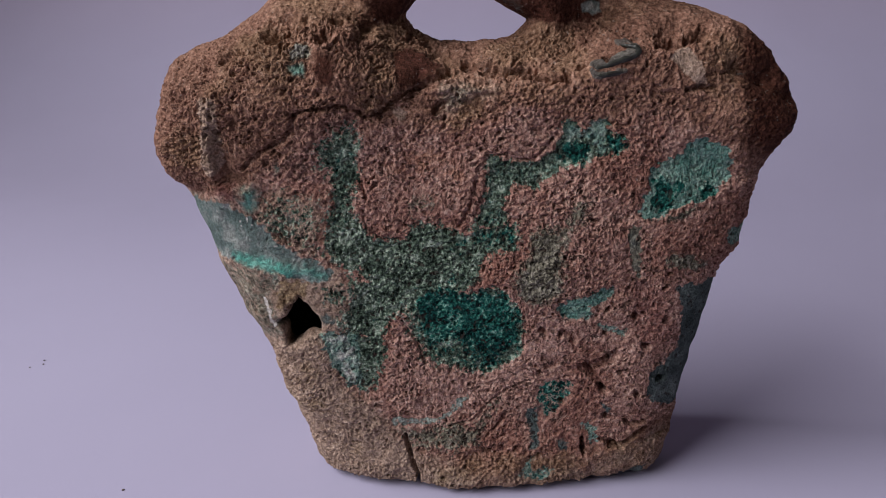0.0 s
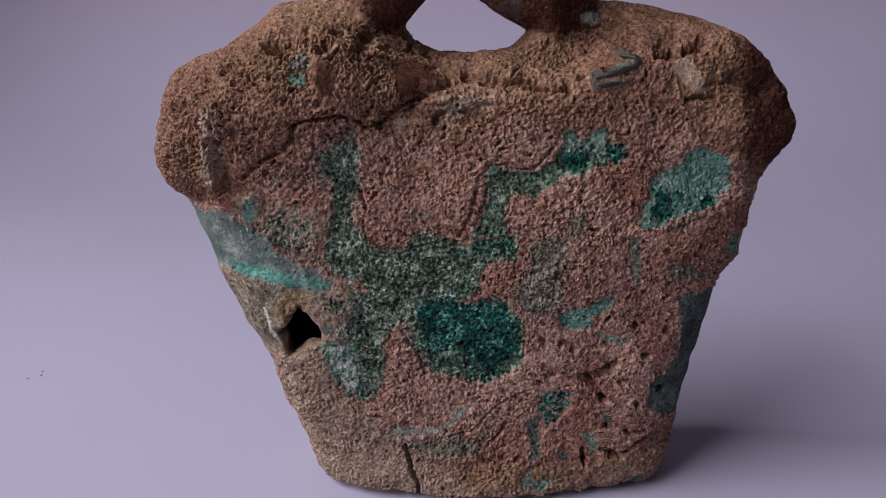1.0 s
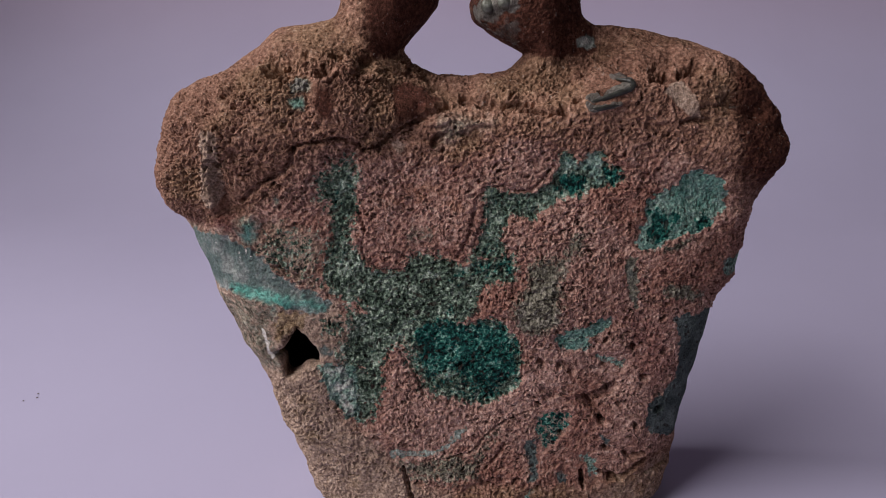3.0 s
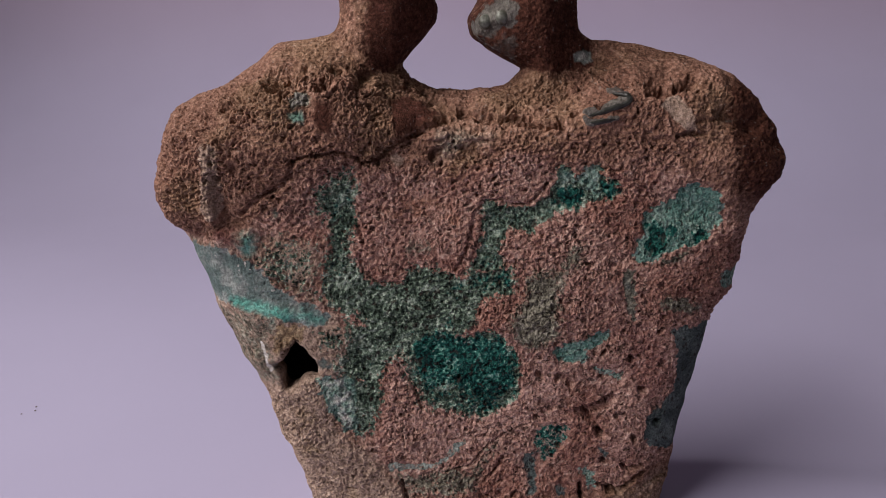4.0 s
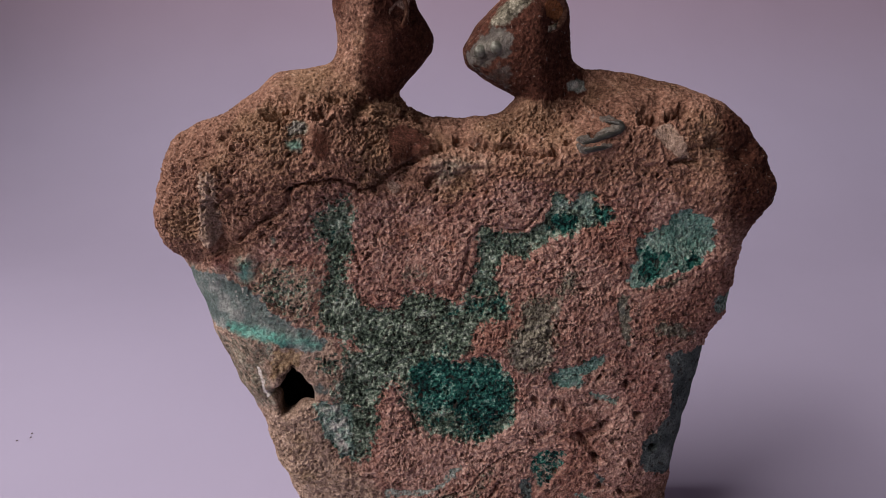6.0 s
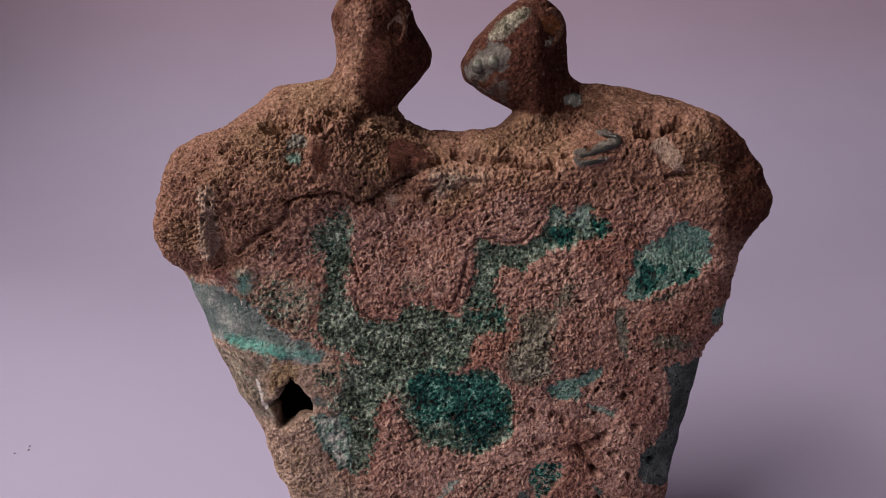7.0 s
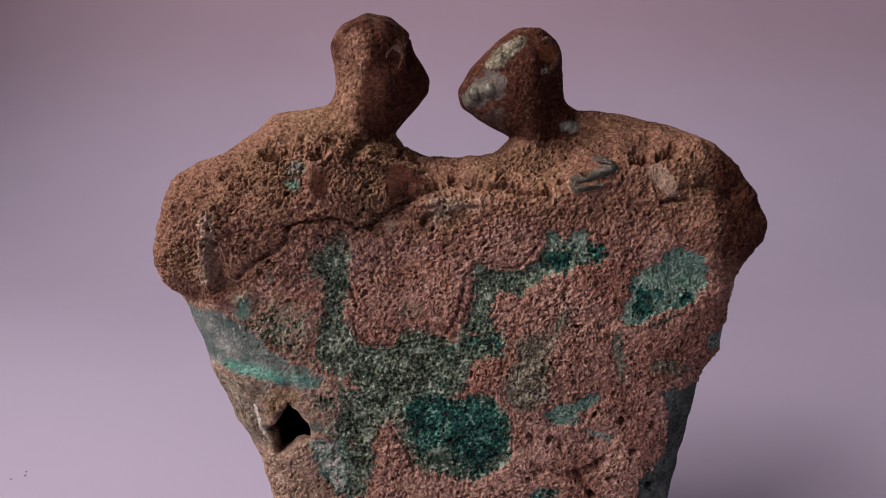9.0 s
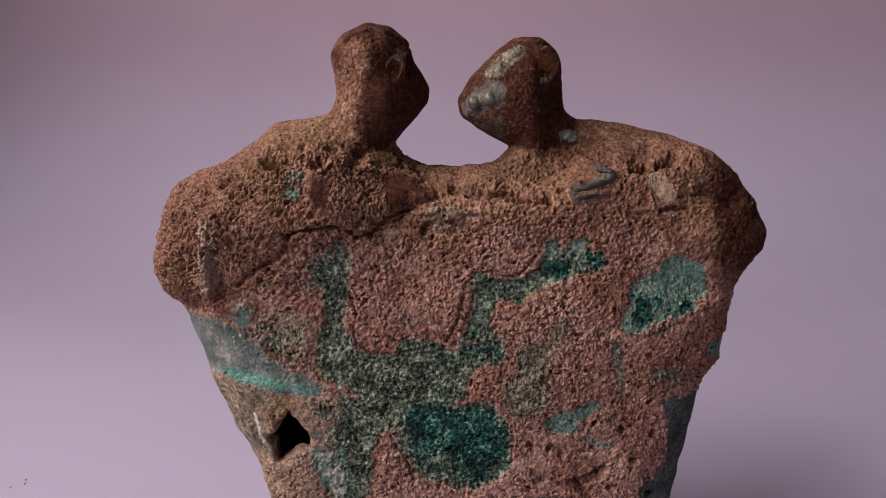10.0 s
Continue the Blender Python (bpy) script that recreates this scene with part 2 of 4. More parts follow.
def paper_sweep():
    """One sheet that lies flat under the bronze and curves up into a wall behind it."""
    flat, radius, top = 0.30, 0.45, 1.0
    line = [(-0.55, 0.0), (-0.2, 0.0), (0.0, 0.0), (flat, 0.0)]
    line += [(flat + radius * math.sin(a), radius - radius * math.cos(a)) for a in [math.pi / 2 * i / 24 for i in range(1, 25)]]
    line += [(flat + radius + 0.01, top)]
    bm = bmesh.new()
    xs = [-0.69 + 1.5 * i / 36 for i in range(37)]
    low = 0.0006
    grid = [[[bm.verts.new((x, y + low * side * (1 if z > 0.12 else 0), z - low * side * (0 if z > 0.12 else 1))) for x in xs] for y, z in line] for side in (0, 1)]
    for j in range(len(line) - 1):
        for i in range(36):
            a, b = grid[0], grid[1]
            bm.faces.new((a[j][i], a[j][i + 1], a[j + 1][i + 1], a[j + 1][i]))
            bm.faces.new((b[j][i], b[j + 1][i], b[j + 1][i + 1], b[j][i + 1]))
    for f in bm.faces:
        f.smooth = True
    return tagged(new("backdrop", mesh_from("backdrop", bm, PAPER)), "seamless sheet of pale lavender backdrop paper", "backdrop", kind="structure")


paper_sweep()


# ---- noise over arrays of points ----
SHUFFLE = np.random.RandomState(7).permutation(256).astype(np.int32)
SHUFFLE = np.concatenate([SHUFFLE, SHUFFLE])
GRADS = np.random.RandomState(8).normal(size=(256, 3))
GRADS = (GRADS / np.linalg.norm(GRADS, axis=1, keepdims=True)).astype(np.float32)


def perlin(p, size, seed=0):
    """Gradient noise about -1 to 1 at points p (n x 3, mm), with cells of the given size in mm."""
    q = p / size + seed * 17.31
    base = np.floor(q)
    f = (q - base).astype(np.float32)
    base = base.astype(np.int32) & 255
    u = f * f * f * (f * (f * 6 - 15) + 10)
    total = np.zeros(len(p), np.float32)
    for dx in (0, 1):
        hx = SHUFFLE[(base[:, 0] + dx) & 255]
        for dy in (0, 1):
            hy = SHUFFLE[hx + ((base[:, 1] + dy) & 255)]
            for dz in (0, 1):
                g = GRADS[SHUFFLE[hy + ((base[:, 2] + dz) & 255)]]
                w = (u[:, 0] if dx else 1 - u[:, 0]) * (u[:, 1] if dy else 1 - u[:, 1]) * (u[:, 2] if dz else 1 - u[:, 2])
                total += w * (g[:, 0] * (f[:, 0] - dx) + g[:, 1] * (f[:, 1] - dy) + g[:, 2] * (f[:, 2] - dz))
    return total * 1.35


# ---- flat shapes in the plane of the bronze's face: x across, z up, mm ----
def inside(points, x, z):
    """Signed distance to a closed outline, positive inside."""
    d = np.full(x.shape, 1e9, np.float32)
    sign = np.ones(x.shape, np.float32)
    for (ax, az), (bx, bz) in zip(points, points[1:] + points[:1]):
        ex, ez = bx - ax, bz - az
        t = np.clip(((x - ax) * ex + (z - az) * ez) / (ex * ex + ez * ez + 1e-9), 0, 1)
        d = np.minimum(d, (x - ax - ex * t) ** 2 + (z - az - ez * t) ** 2)
        cross = ((az <= z) != (bz <= z)) & (x < ax + (z - az) * ex / (ez if ez else 1e-9))
        sign = np.where(cross, -sign, sign)
    return -sign * np.sqrt(d)


def along(points, x, z):
    """Distance to an open line."""
    d = np.full(x.shape, 1e9, np.float32)
    for (ax, az), (bx, bz) in zip(points, points[1:]):
        ex, ez = bx - ax, bz - az
        t = np.clip(((x - ax) * ex + (z - az) * ez) / (ex * ex + ez * ez + 1e-9), 0, 1)
        d = np.minimum(d, (x - ax - ex * t) ** 2 + (z - az - ez * t) ** 2)
    return np.sqrt(d)


def blend(a, b, k):
    """Smooth union of two fields that are positive inside."""
    h = np.clip(0.5 + 0.5 * (a - b) / k, 0, 1)
    return b + (a - b) * h + k * h * (1 - h)


def soft(d, width):
    """0 outside to 1 inside, over a width round the edge."""
    return np.clip(0.5 + d / width, 0, 1)


# outlines of the masses, seen from the front
BAG = [(-69.3, 87.9), (-62.3, 65.5), (-52.4, 44.2), (-45.3, 24.2), (-39.3, 3.0), (-33.9, -6.2)]
BAG += [(-20, -2.0), (20, -2.5), (50, -1.0)]
BAG += [(62.2, -5.0), (68.0, 2.6), (71.9, 18.9), (74.4, 39.1), (77.2, 53.7), (79.4, 65.9), (84.2, 72.7), (85.0, 88.2), (86.0, 96.0), (60.6, 119.8), (2.3, 121.2), (-48.7, 119.8)]
LEFT_SHOULDER = [(-77.2, 102.6), (-74.0, 112.0), (-71.3, 118.2), (-68.7, 122.4), (-54.7, 128.5), (-42.2, 138.1), (-28.0, 140.2), (-18.3, 138.4), (-0.4, 124.2), (-0.4, 107.2), (-41.5, 84.8), (-54.9, 84.0), (-67.6, 86.9), (-74.4, 92.2)]
RIGHT_SHOULDER = [(19.6, 127.0), (30.1, 136.9), (36.9, 139.1), (45.2, 138.8), (56.0, 137.0), (66.9, 134.5), (76.0, 131.0), (82.4, 126.7), (89.2, 117.9), (93.0, 110.2), (92.6, 103.4), (87.6, 96.1), (85.4, 93.7), (78.1, 83.8), (21.8, 90.6), (-0.4, 106.8), (-0.4, 123.2)]
SADDLE = [(-11.4, 129.7), (-2.8, 126.3), (5.9, 125.3), (13.8, 126.2), (22.5, 128.4), (22.9, 105.7), (-11.7, 105.7)]
LEFT_HEAD = [(-28.1, 139.6), (-26.1, 143.6), (-26.1, 152.6), (-26.8, 156.4), (-24.1, 161.2), (-17.0, 164.8), (-10.6, 163.5), (-5.8, 159.2), (-4.5, 154.1), (0.1, 147.4), (-0.5, 143.1), (-5.8, 137.2), (-11.1, 131.9), (-11.1, 126.6), (-25.6, 126.6)]
RIGHT_HEAD = [(21.7, 128.9), (22.4, 131.6), (18.5, 133.0), (13.2, 135.6), (8.2, 139.6), (7.3, 144.2), (10.2, 149.7), (17.2, 156.5), (22.2, 160.6), (29.5, 160.9), (34.4, 157.5), (35.6, 154.2), (36.1, 146.6), (37.1, 141.3), (40.3, 137.5), (40.8, 125.0), (21.7, 125.0)]
HOLE = [(-44.7, 54.0), (-41.7, 55.3), (-41.1, 58.5), (-37.1, 59.4), (-34.8, 57.0), (-33.1, 52.8), (-33.6, 51.6), (-36.9, 50.9), (-39.1, 48.5), (-42.0, 47.0), (-41.9, 51.9)]


def silhouette(x, z):
    p = np.stack([x.ravel(), np.zeros(x.size), z.ravel()], 1)
    wob = (perlin(p, 14, 3) * 0.7 + perlin(p, 5, 4) * 0.45 + perlin(p, 2.2, 5) * 0.25).reshape(x.shape)
    d = blend(inside(BAG, x, z), inside(SADDLE, x, z), 4)
    d = blend(d, inside(LEFT_SHOULDER, x, z), 2)
    d = blend(d, inside(RIGHT_SHOULDER, x, z), 3)
    heads = np.maximum(inside(LEFT_HEAD, x, z), inside(RIGHT_HEAD, x, z))
    return blend(d, heads, 2.5) - 0.6 + wob * np.clip(z / 20, 0.1, 0.4 + 0.6 * np.clip((z - 85) / 15, 0, 1)) * np.where(z > 135, 0.35, 1)


CELL = 0.7


def solid():
    """The bronze as a field on a grid, positive outside, and its skin as quads (mm)."""
    gx = np.arange(-86, 103, CELL, dtype=np.float32)
    gy = np.arange(-32, 30, CELL, dtype=np.float32)
    gz = np.arange(-3, 169, CELL, dtype=np.float32)
    x, z = np.meshgrid(gx, gz, indexing="ij")
    d = silhouette(x, z)
    p = np.stack([x.ravel(), np.zeros(x.size), z.ravel()], 1)
    up = np.clip((z - 116 - 9 * np.clip((abs(x - 8) - 20) / 22, 0, 1)) / 16, 0, 1)
    up = up * up * (3 - 2 * up)
    depth = 21 * (1 - up) + 11.5 * up
    rim = 15 * (1 - up) + 11 * up
    rim = rim + 9 * np.clip((x - 25) / 40, 0, 1) * (1 - up)
    rim = np.where(z < 14, 3 + 12 * np.clip(z / 14, 0, 1) ** 0.7, rim)
    depth = depth * (1.0 + 0.13 * np.clip(1 - z / 25, 0, 1))
    depth = depth * np.maximum(0.3, 1 - 0.45 * ((x - 14) / 48) ** 2 * np.clip(1 - z / 30, 0, 1))
    # the flank with the grey metal falls back, the middle of the other flank stands forward
    front = depth + 3.5 * np.exp(-((x - 28) / 30) ** 2 - ((z - 74) / 30) ** 2) + 3.5 * np.exp(-((x + 34) / 24) ** 2 - ((z - 116) / 14) ** 2)
    # the side of the first head turns away from its crown to its chin
    turned = np.where(x < 8, 1.0 + 0.80 * (2 - x), 2.0 + 0.75 * (39 - x))
    front = front + up * (np.minimum(front, np.maximum(turned, 1.5)) - front)
    front -= 2.5 * np.exp(-((x + 62) / 16) ** 2 - ((z - 60) / 26) ** 2)
    a = np.clip((rim - d) / rim, 0, 4)
    hole = inside(HOLE, x, z) + 0.9 + (perlin(p, 2, 8) * 0.5).reshape(x.shape)
    field = np.empty((len(gx), len(gy), len(gz)), np.float32)
    for j, y in enumerate(gy):
        h = np.where(y < 0, front, depth)
        g = (a ** 2.4 + (abs(y) / h) ** 2.4) ** (1 / 2.4) - 1
        g = g * np.minimum(rim, h) * 0.7
        # it rests on the middle of its foot; the worn front edge stands clear of the paper
        lift = 2.4 * np.clip((np.hypot((x - 14) / 2.4, y - 2) - 6) / 4, 0, 1)
        g = np.maximum(g, lift - z)
        # the hollow behind the broken hole
        cave = 18.2 - np.sqrt(((x + 31) * 0.95) ** 2 + ((z - 58) * 0.75) ** 2 + (y - 1) ** 2)
        cut = np.maximum(np.minimum(hole, -6 - y), cave) if y < 12 else cave
        field[:, j] = np.maximum(g, cut)
    inn = field < 0
    n = field.shape
    sl = [np.s_[:-1], np.s_[1:]]
    count = np.zeros([k - 1 for k in n], np.int8)
    for i in (0, 1):
        for j in (0, 1):
            for k in (0, 1):
                count += inn[sl[i], sl[j], sl[k]]
    cells = np.argwhere((count > 0) & (count < 8))
    index = np.full(count.shape, -1, np.int32)
    index[tuple(cells.T)] = np.arange(len(cells))
    total, hits = np.zeros((len(cells), 3)), np.zeros(len(cells))
    corner = [(i, j, k) for i in (0, 1) for j in (0, 1) for k in (0, 1)]
    values = {c: field[cells[:, 0] + c[0], cells[:, 1] + c[1], cells[:, 2] + c[2]] for c in corner}
    for c in corner:
        for axis in range(3):
            if c[axis] == 0:
                e = tuple(1 if m == axis else c[m] for m in range(3))
                va, vb = values[c], values[e]
                on = (va < 0) != (vb < 0)
                t = np.where(on, va / np.where(on, va - vb, 1), 0)
                spot = np.tile(np.array(c, float), (len(cells), 1))
                spot[:, axis] = t
                total += spot * on[:, None]
                hits += on
    verts = (cells + total / hits[:, None]) * CELL + (gx[0], gy[0], gz[0])
    quads = []
    for axis in range(3):
        u, v = [(1, 2), (2, 0), (0, 1)][axis]
        lo, hi = [np.s_[1:-1]] * 3, [np.s_[1:-1]] * 3
        lo[axis], hi[axis] = np.s_[:-1], np.s_[1:]
        flip = inn[tuple(lo)] != inn[tuple(hi)]
        at = np.argwhere(flip)
        solid_low = inn[tuple(lo)][flip]
        at = at + [0 if m == axis else 1 for m in range(3)]
        eu, ev = np.eye(3, dtype=int)[u], np.eye(3, dtype=int)[v]
        ring = [index[tuple((at - s * eu - t * ev).T)] for s, t in ((1, 1), (0, 1), (0, 0), (1, 0))]
        q = np.stack(ring, 1)
        q[~solid_low] = q[~solid_low][:, ::-1]
        quads.append(q)
    return verts, np.concatenate(quads)


def relax(v, q, rounds, amount=0.5):
    n = len(v)
    edges = np.concatenate([q[:, [0, 1]], q[:, [1, 2]], q[:, [2, 3]], q[:, [3, 0]]])
    a, b = np.concatenate([edges[:, 0], edges[:, 1]]), np.concatenate([edges[:, 1], edges[:, 0]])
    deg = np.bincount(a, minlength=n)
    key, times = np.unique(np.sort(edges, 1)[:, 0].astype(np.int64) * n + np.sort(edges, 1)[:, 1], return_counts=True)
    rim = key[times == 1]
    free = np.ones((n, 1))
    free[np.concatenate([rim // n, rim % n])] = 0
    for _ in range(rounds):
        mean = np.stack([np.bincount(a, weights=v[b, k], minlength=n) for k in range(3)], 1) / deg[:, None]
        v = v + (mean - v) * amount * free
    return v


def compact(v, q):
    used, back = np.unique(q, return_inverse=True)
    return v[used], back.reshape(q.shape)


def refine(v, q):
    """Every quad into four."""
    edges = np.sort(np.concatenate([q[:, [0, 1]], q[:, [1, 2]], q[:, [2, 3]], q[:, [3, 0]]]), 1)
    key = edges[:, 0].astype(np.int64) * len(v) + edges[:, 1]
    uniq, back = np.unique(key, return_inverse=True)
    ends = np.stack([uniq // len(v), uniq % len(v)], 1)
    mids, cents = v[ends].mean(1), v[q].mean(1)
    m = back.reshape(4, -1).T + len(v)
    c = np.arange(len(q)) + len(v) + len(uniq)
    out = [np.stack([q[:, i], m[:, i], c, m[:, i - 1]], 1) for i in range(4)]
    return np.concatenate([v, mids, cents]), np.concatenate(out)


def normals(v, q):
    n = np.cross(v[q[:, 2]] - v[q[:, 0]], v[q[:, 3]] - v[q[:, 1]])
    out = np.stack([sum(np.bincount(q[:, i], weights=n[:, k], minlength=len(v)) for i in range(4)) for k in range(3)], 1)
    return out / (np.linalg.norm(out, axis=1, keepdims=True) + 1e-9)


# ---- where the crusts and oxides lie on the face, with some shade in their colours ----
SOIL_TOP = [(-81.7, 103.5), (-71.3, 171.4), (87.4, 171.4), (100.1, 103.5), (79.2, 93.4), (71.1, 100.7), (59.1, 107.7), (49.2, 109.8), (38.2, 108.4), (24.3, 110.5), (13.3, 109.8), (2.2, 107.0), (-8.9, 107.7), (-20.0, 108.4), (-31.0, 108.4), (-33.4, 103.5), (-40.1, 97.8), (-50.6, 92.0), (-51.6, 88.3), (-62.3, 89.8), (-75.1, 90.5)]
SOIL_LOW = [(-48.3, 50.7), (-40.8, 47.3), (-31.7, 43.8), (-26.0, 33.2), (-19.8, 27.7), (-13.6, 20.2), (-3.9, 12.6), (10.8, 12.6), (25.5, 12.6), (41.9, 12.6), (52.9, 18.3), (66.9, 24.0), (78.7, -7.4), (-64.9, -7.4)]
FLANK = [(-76.9, 89.4), (-53.4, 87.9), (-46.7, 80.1), (-39.7, 73.8), (-27.9, 69.0), (-22.3, 57.3), (-25.8, 47.0), (-29.4, 38.1), (-35.7, 39.9), (-54.2, 43.5), (-67.8, 64.0)]
CRUST = [(-71.4, 121.5), (-50.1, 134.2), (-11.0, 134.2), (0.8, 121.5), (-5.9, 116.2), (-18.3, 110.2), (-32.6, 110.8), (-36.8, 99.7), (-50.1, 91.8), (-68.4, 92.5)]
TOP_BAND = [(-0.5, 131.4), (28.7, 141.6), (67.2, 141.6), (73.4, 115.4), (62.3, 115.4), (51.0, 116.8), (38.3, 118.1), (24.3, 120.9), (10.5, 122.2)]
# tan soil of the head, also made paler as its lit side
HEAD_LIT_SOIL = [(-23.6, 158.6), (-17.8, 160.0), (-14.1, 158.6), (-15.0, 149.4), (-18.1, 142.1), (-16.9, 131.8), (-30.3, 131.8), (-25.5, 143.6)]
FOOT_STRIP = [(25.6, 0.1), (36.7, -0.7), (46.9, -0.3), (54.4, 1.3), (58.1, 4.1)]
LAYER = [(-6.1, 125.4), (2.2, 120.6), (9.2, 119.3), (21.9, 117.9), (30.2, 120.6), (16.1, 124.0), (2.2, 124.7)]
GULLIES = [(27.0, 49.5), (41.8, 56.3), (60.8, 62.9), (64.5, 42.6), (62.1, 20.9), (55.2, 7.4), (35.3, 11.3), (24.6, 31.9)]
STALK = [(-27.4, 108.0), (-25.5, 107.4), (-23.1, 108.4), (-21.0, 109.0), (-20.0, 107.1), (-19.8, 103.2), (-20.5, 98.7), (-20.4, 93.6), (-22.4, 88.8), (-21.4, 83.8), (-19.1, 82.2), (-19.6, 78.4), (-27.1, 75.2), (-30.2, 78.3), (-30.7, 82.5), (-29.4, 86.8), (-28.6, 92.1), (-29.2, 95.2), (-31.6, 96.2), (-32.3, 99.6), (-31.3, 102.6), (-28.6, 104.6)]
FIELD = [(-30.4, 80.8), (-25.4, 79.9), (-19.4, 82.0), (-18.4, 79.2), (-14.5, 78.2), (-10.5, 78.0), (-9.8, 81.0), (-6.7, 83.4), (-2.8, 82.5), (1.6, 81.5), (5.5, 80.8), (8.0, 82.5), (11.8, 82.9), (16.6, 84.0), (19.1, 83.1), (19.8, 78.8), (19.1, 75.4), (15.8, 74.8), (12.3, 74.1), (10.4, 71.1), (9.8, 67.2), (8.0, 64.5), (2.4, 62.8), (-6.7, 55.8), (-10.3, 56.6), (-12.8, 55.7), (-15.7, 51.6), (-15.5, 44.6), (-17.5, 39.8), (-20.1, 42.0), (-22.2, 49.1), (-26.8, 50.4), (-27.0, 56.0), (-24.7, 62.5), (-20.3, 66.1), (-21.5, 68.5), (-26.7, 69.1), (-29.0, 70.9), (-32.1, 75.3)]
FORK = [(12.3, 100.8), (15.2, 100.0), (19.8, 98.3), (23.3, 98.7), (27.0, 101.6), (28.9, 104.4), (29.5, 107.7), (30.0, 109.8), (32.3, 108.9), (34.8, 106.0), (35.9, 108.9), (37.7, 110.0), (40.4, 109.1), (41.7, 106.0), (44.8, 104.9), (45.8, 102.1), (44.7, 100.8), (41.7, 100.6), (37.5, 99.7), (33.0, 97.8), (28.6, 96.4), (25.4, 93.8), (22.3, 91.4), (20.1, 92.6), (18.1, 93.6), (16.2, 90.1), (14.9, 86.5), (17.0, 83.6), (13.8, 82.1), (8.9, 81.7), (6.9, 82.1), (9.2, 86.2), (10.5, 90.0), (11.0, 93.5), (10.2, 97.2)]
FORK_CORE = [(30.1, 103.7), (32.8, 104.3), (35.6, 103.4), (37.3, 102.1), (36.6, 100.1), (33.6, 98.5), (30.3, 98.1), (28.8, 100.2)]
FORK_END = [(40.8, 105.1), (44.8, 104.5), (45.7, 101.6), (42.9, 100.7), (40.4, 102.6)]
BLOB = [(-10.0, 57.9), (-8.4, 63.0), (-4.3, 64.6), (-0.9, 65.4), (-1.8, 68.4), (0.9, 70.3), (4.4, 69.7), (5.3, 66.9), (4.2, 64.0), (8.4, 63.6), (12.4, 65.5), (16.3, 64.6), (18.5, 61.4), (20.8, 58.6), (21.8, 53.6), (21.8, 47.5), (20.9, 44.7), (18.3, 42.3), (15.3, 39.8), (10.7, 38.1), (5.9, 39.5), (1.2, 41.4), (-2.8, 42.4), (-5.6, 43.8), (-7.4, 47.9), (-8.9, 51.4), (-9.5, 55.1)]
BLOB_CORE = [(-7.4, 60.4), (-3.6, 63.5), (2.4, 64.1), (9.1, 63.1), (16.2, 63.5), (18.9, 58.9), (20.3, 53.3), (19.6, 47.7), (16.4, 45.1), (10.2, 44.2), (5.2, 48.2), (0.9, 49.1), (-2.5, 45.4), (-4.9, 47.9), (-6.4, 54.3)]
BELT = [(5.5, 80.7), (8.9, 82.0), (12.0, 83.1), (17.0, 83.6), (19.3, 82.9), (19.6, 78.8), (18.7, 75.5), (14.7, 75.0), (11.1, 74.5), (6.7, 75.9), (2.3, 73.8), (-2.1, 74.3), (-3.2, 77.1), (0.9, 78.7)]
ISLE = [(52.7, 97.6), (56.6, 99.2), (59.3, 100.8), (59.9, 103.2), (63.7, 104.2), (67.3, 103.8), (71.3, 101.8), (73.5, 97.9), (73.3, 92.7), (70.1, 91.4), (69.7, 88.8), (65.5, 87.6), (61.9, 88.2), (58.6, 85.8), (55.3, 83.5), (51.4, 83.0), (49.6, 85.0), (50.6, 89.0), (51.6, 92.8), (51.2, 96.1)]
ISLE_CORE = [(52.6, 94.8), (54.9, 95.9), (57.1, 93.0), (60.0, 93.8), (61.0, 91.5), (58.8, 89.0), (57.9, 86.1), (54.8, 85.1), (52.4, 87.0), (53.7, 90.4)]
ISLE_FOOT = [(65.1, 91.8), (67.6, 92.9), (70.1, 91.1), (69.4, 88.9), (65.7, 88.8)]
ISLE_HEM = [(56.6, 84.2), (60.4, 86.0), (65.3, 87.3), (63.7, 84.5), (59.9, 82.6), (56.5, 82.3)]
GREY_SIDE = [(22.1, 81.7), (25.4, 82.8), (30.3, 83.0), (32.4, 86.6), (34.8, 90.3), (37.9, 89.8), (37.4, 83.7), (33.5, 81.4), (32.0, 76.6), (32.0, 70.6), (32.2, 64.0), (28.5, 59.9), (22.1, 59.4), (18.1, 63.8), (17.0, 68.4), (18.7, 71.2), (21.2, 74.2), (21.3, 77.9)]
GREY_MID = [(-10.0, 91.0), (-5.1, 92.5), (-0.6, 90.9), (1.4, 87.8), (0.9, 83.7), (-3.5, 84.1), (-6.7, 83.8), (-9.9, 81.9), (-10.9, 86.0)]
GREY_HAZE = [(-51.0, 84.4), (-46.0, 90.6), (-40.3, 92.3), (-34.8, 90.1), (-29.8, 90.7), (-29.7, 81.4), (-31.8, 75.3), (-28.7, 70.7), (-33.0, 71.6), (-38.8, 74.2), (-43.2, 75.4), (-47.2, 78.3), (-49.2, 81.4)]
MID_SPOT = [(29.8, 59.7), (32.9, 62.3), (38.0, 62.8), (40.8, 64.9), (45.0, 65.8), (45.8, 63.1), (43.1, 60.1), (39.2, 59.2), (41.2, 57.5), (38.6, 55.5), (32.5, 55.6), (31.0, 57.5)]
MID_TAIL = [(40.4, 54.9), (44.3, 53.7), (49.9, 52.7), (49.7, 50.5), (45.2, 50.4), (41.7, 51.6)]
EDGE_STREAK = [(46.5, 81.6), (50.1, 81.6), (50.6, 77.7), (51.3, 73.4), (52.5, 69.0), (51.2, 67.4), (48.9, 71.5), (47.8, 76.3)]
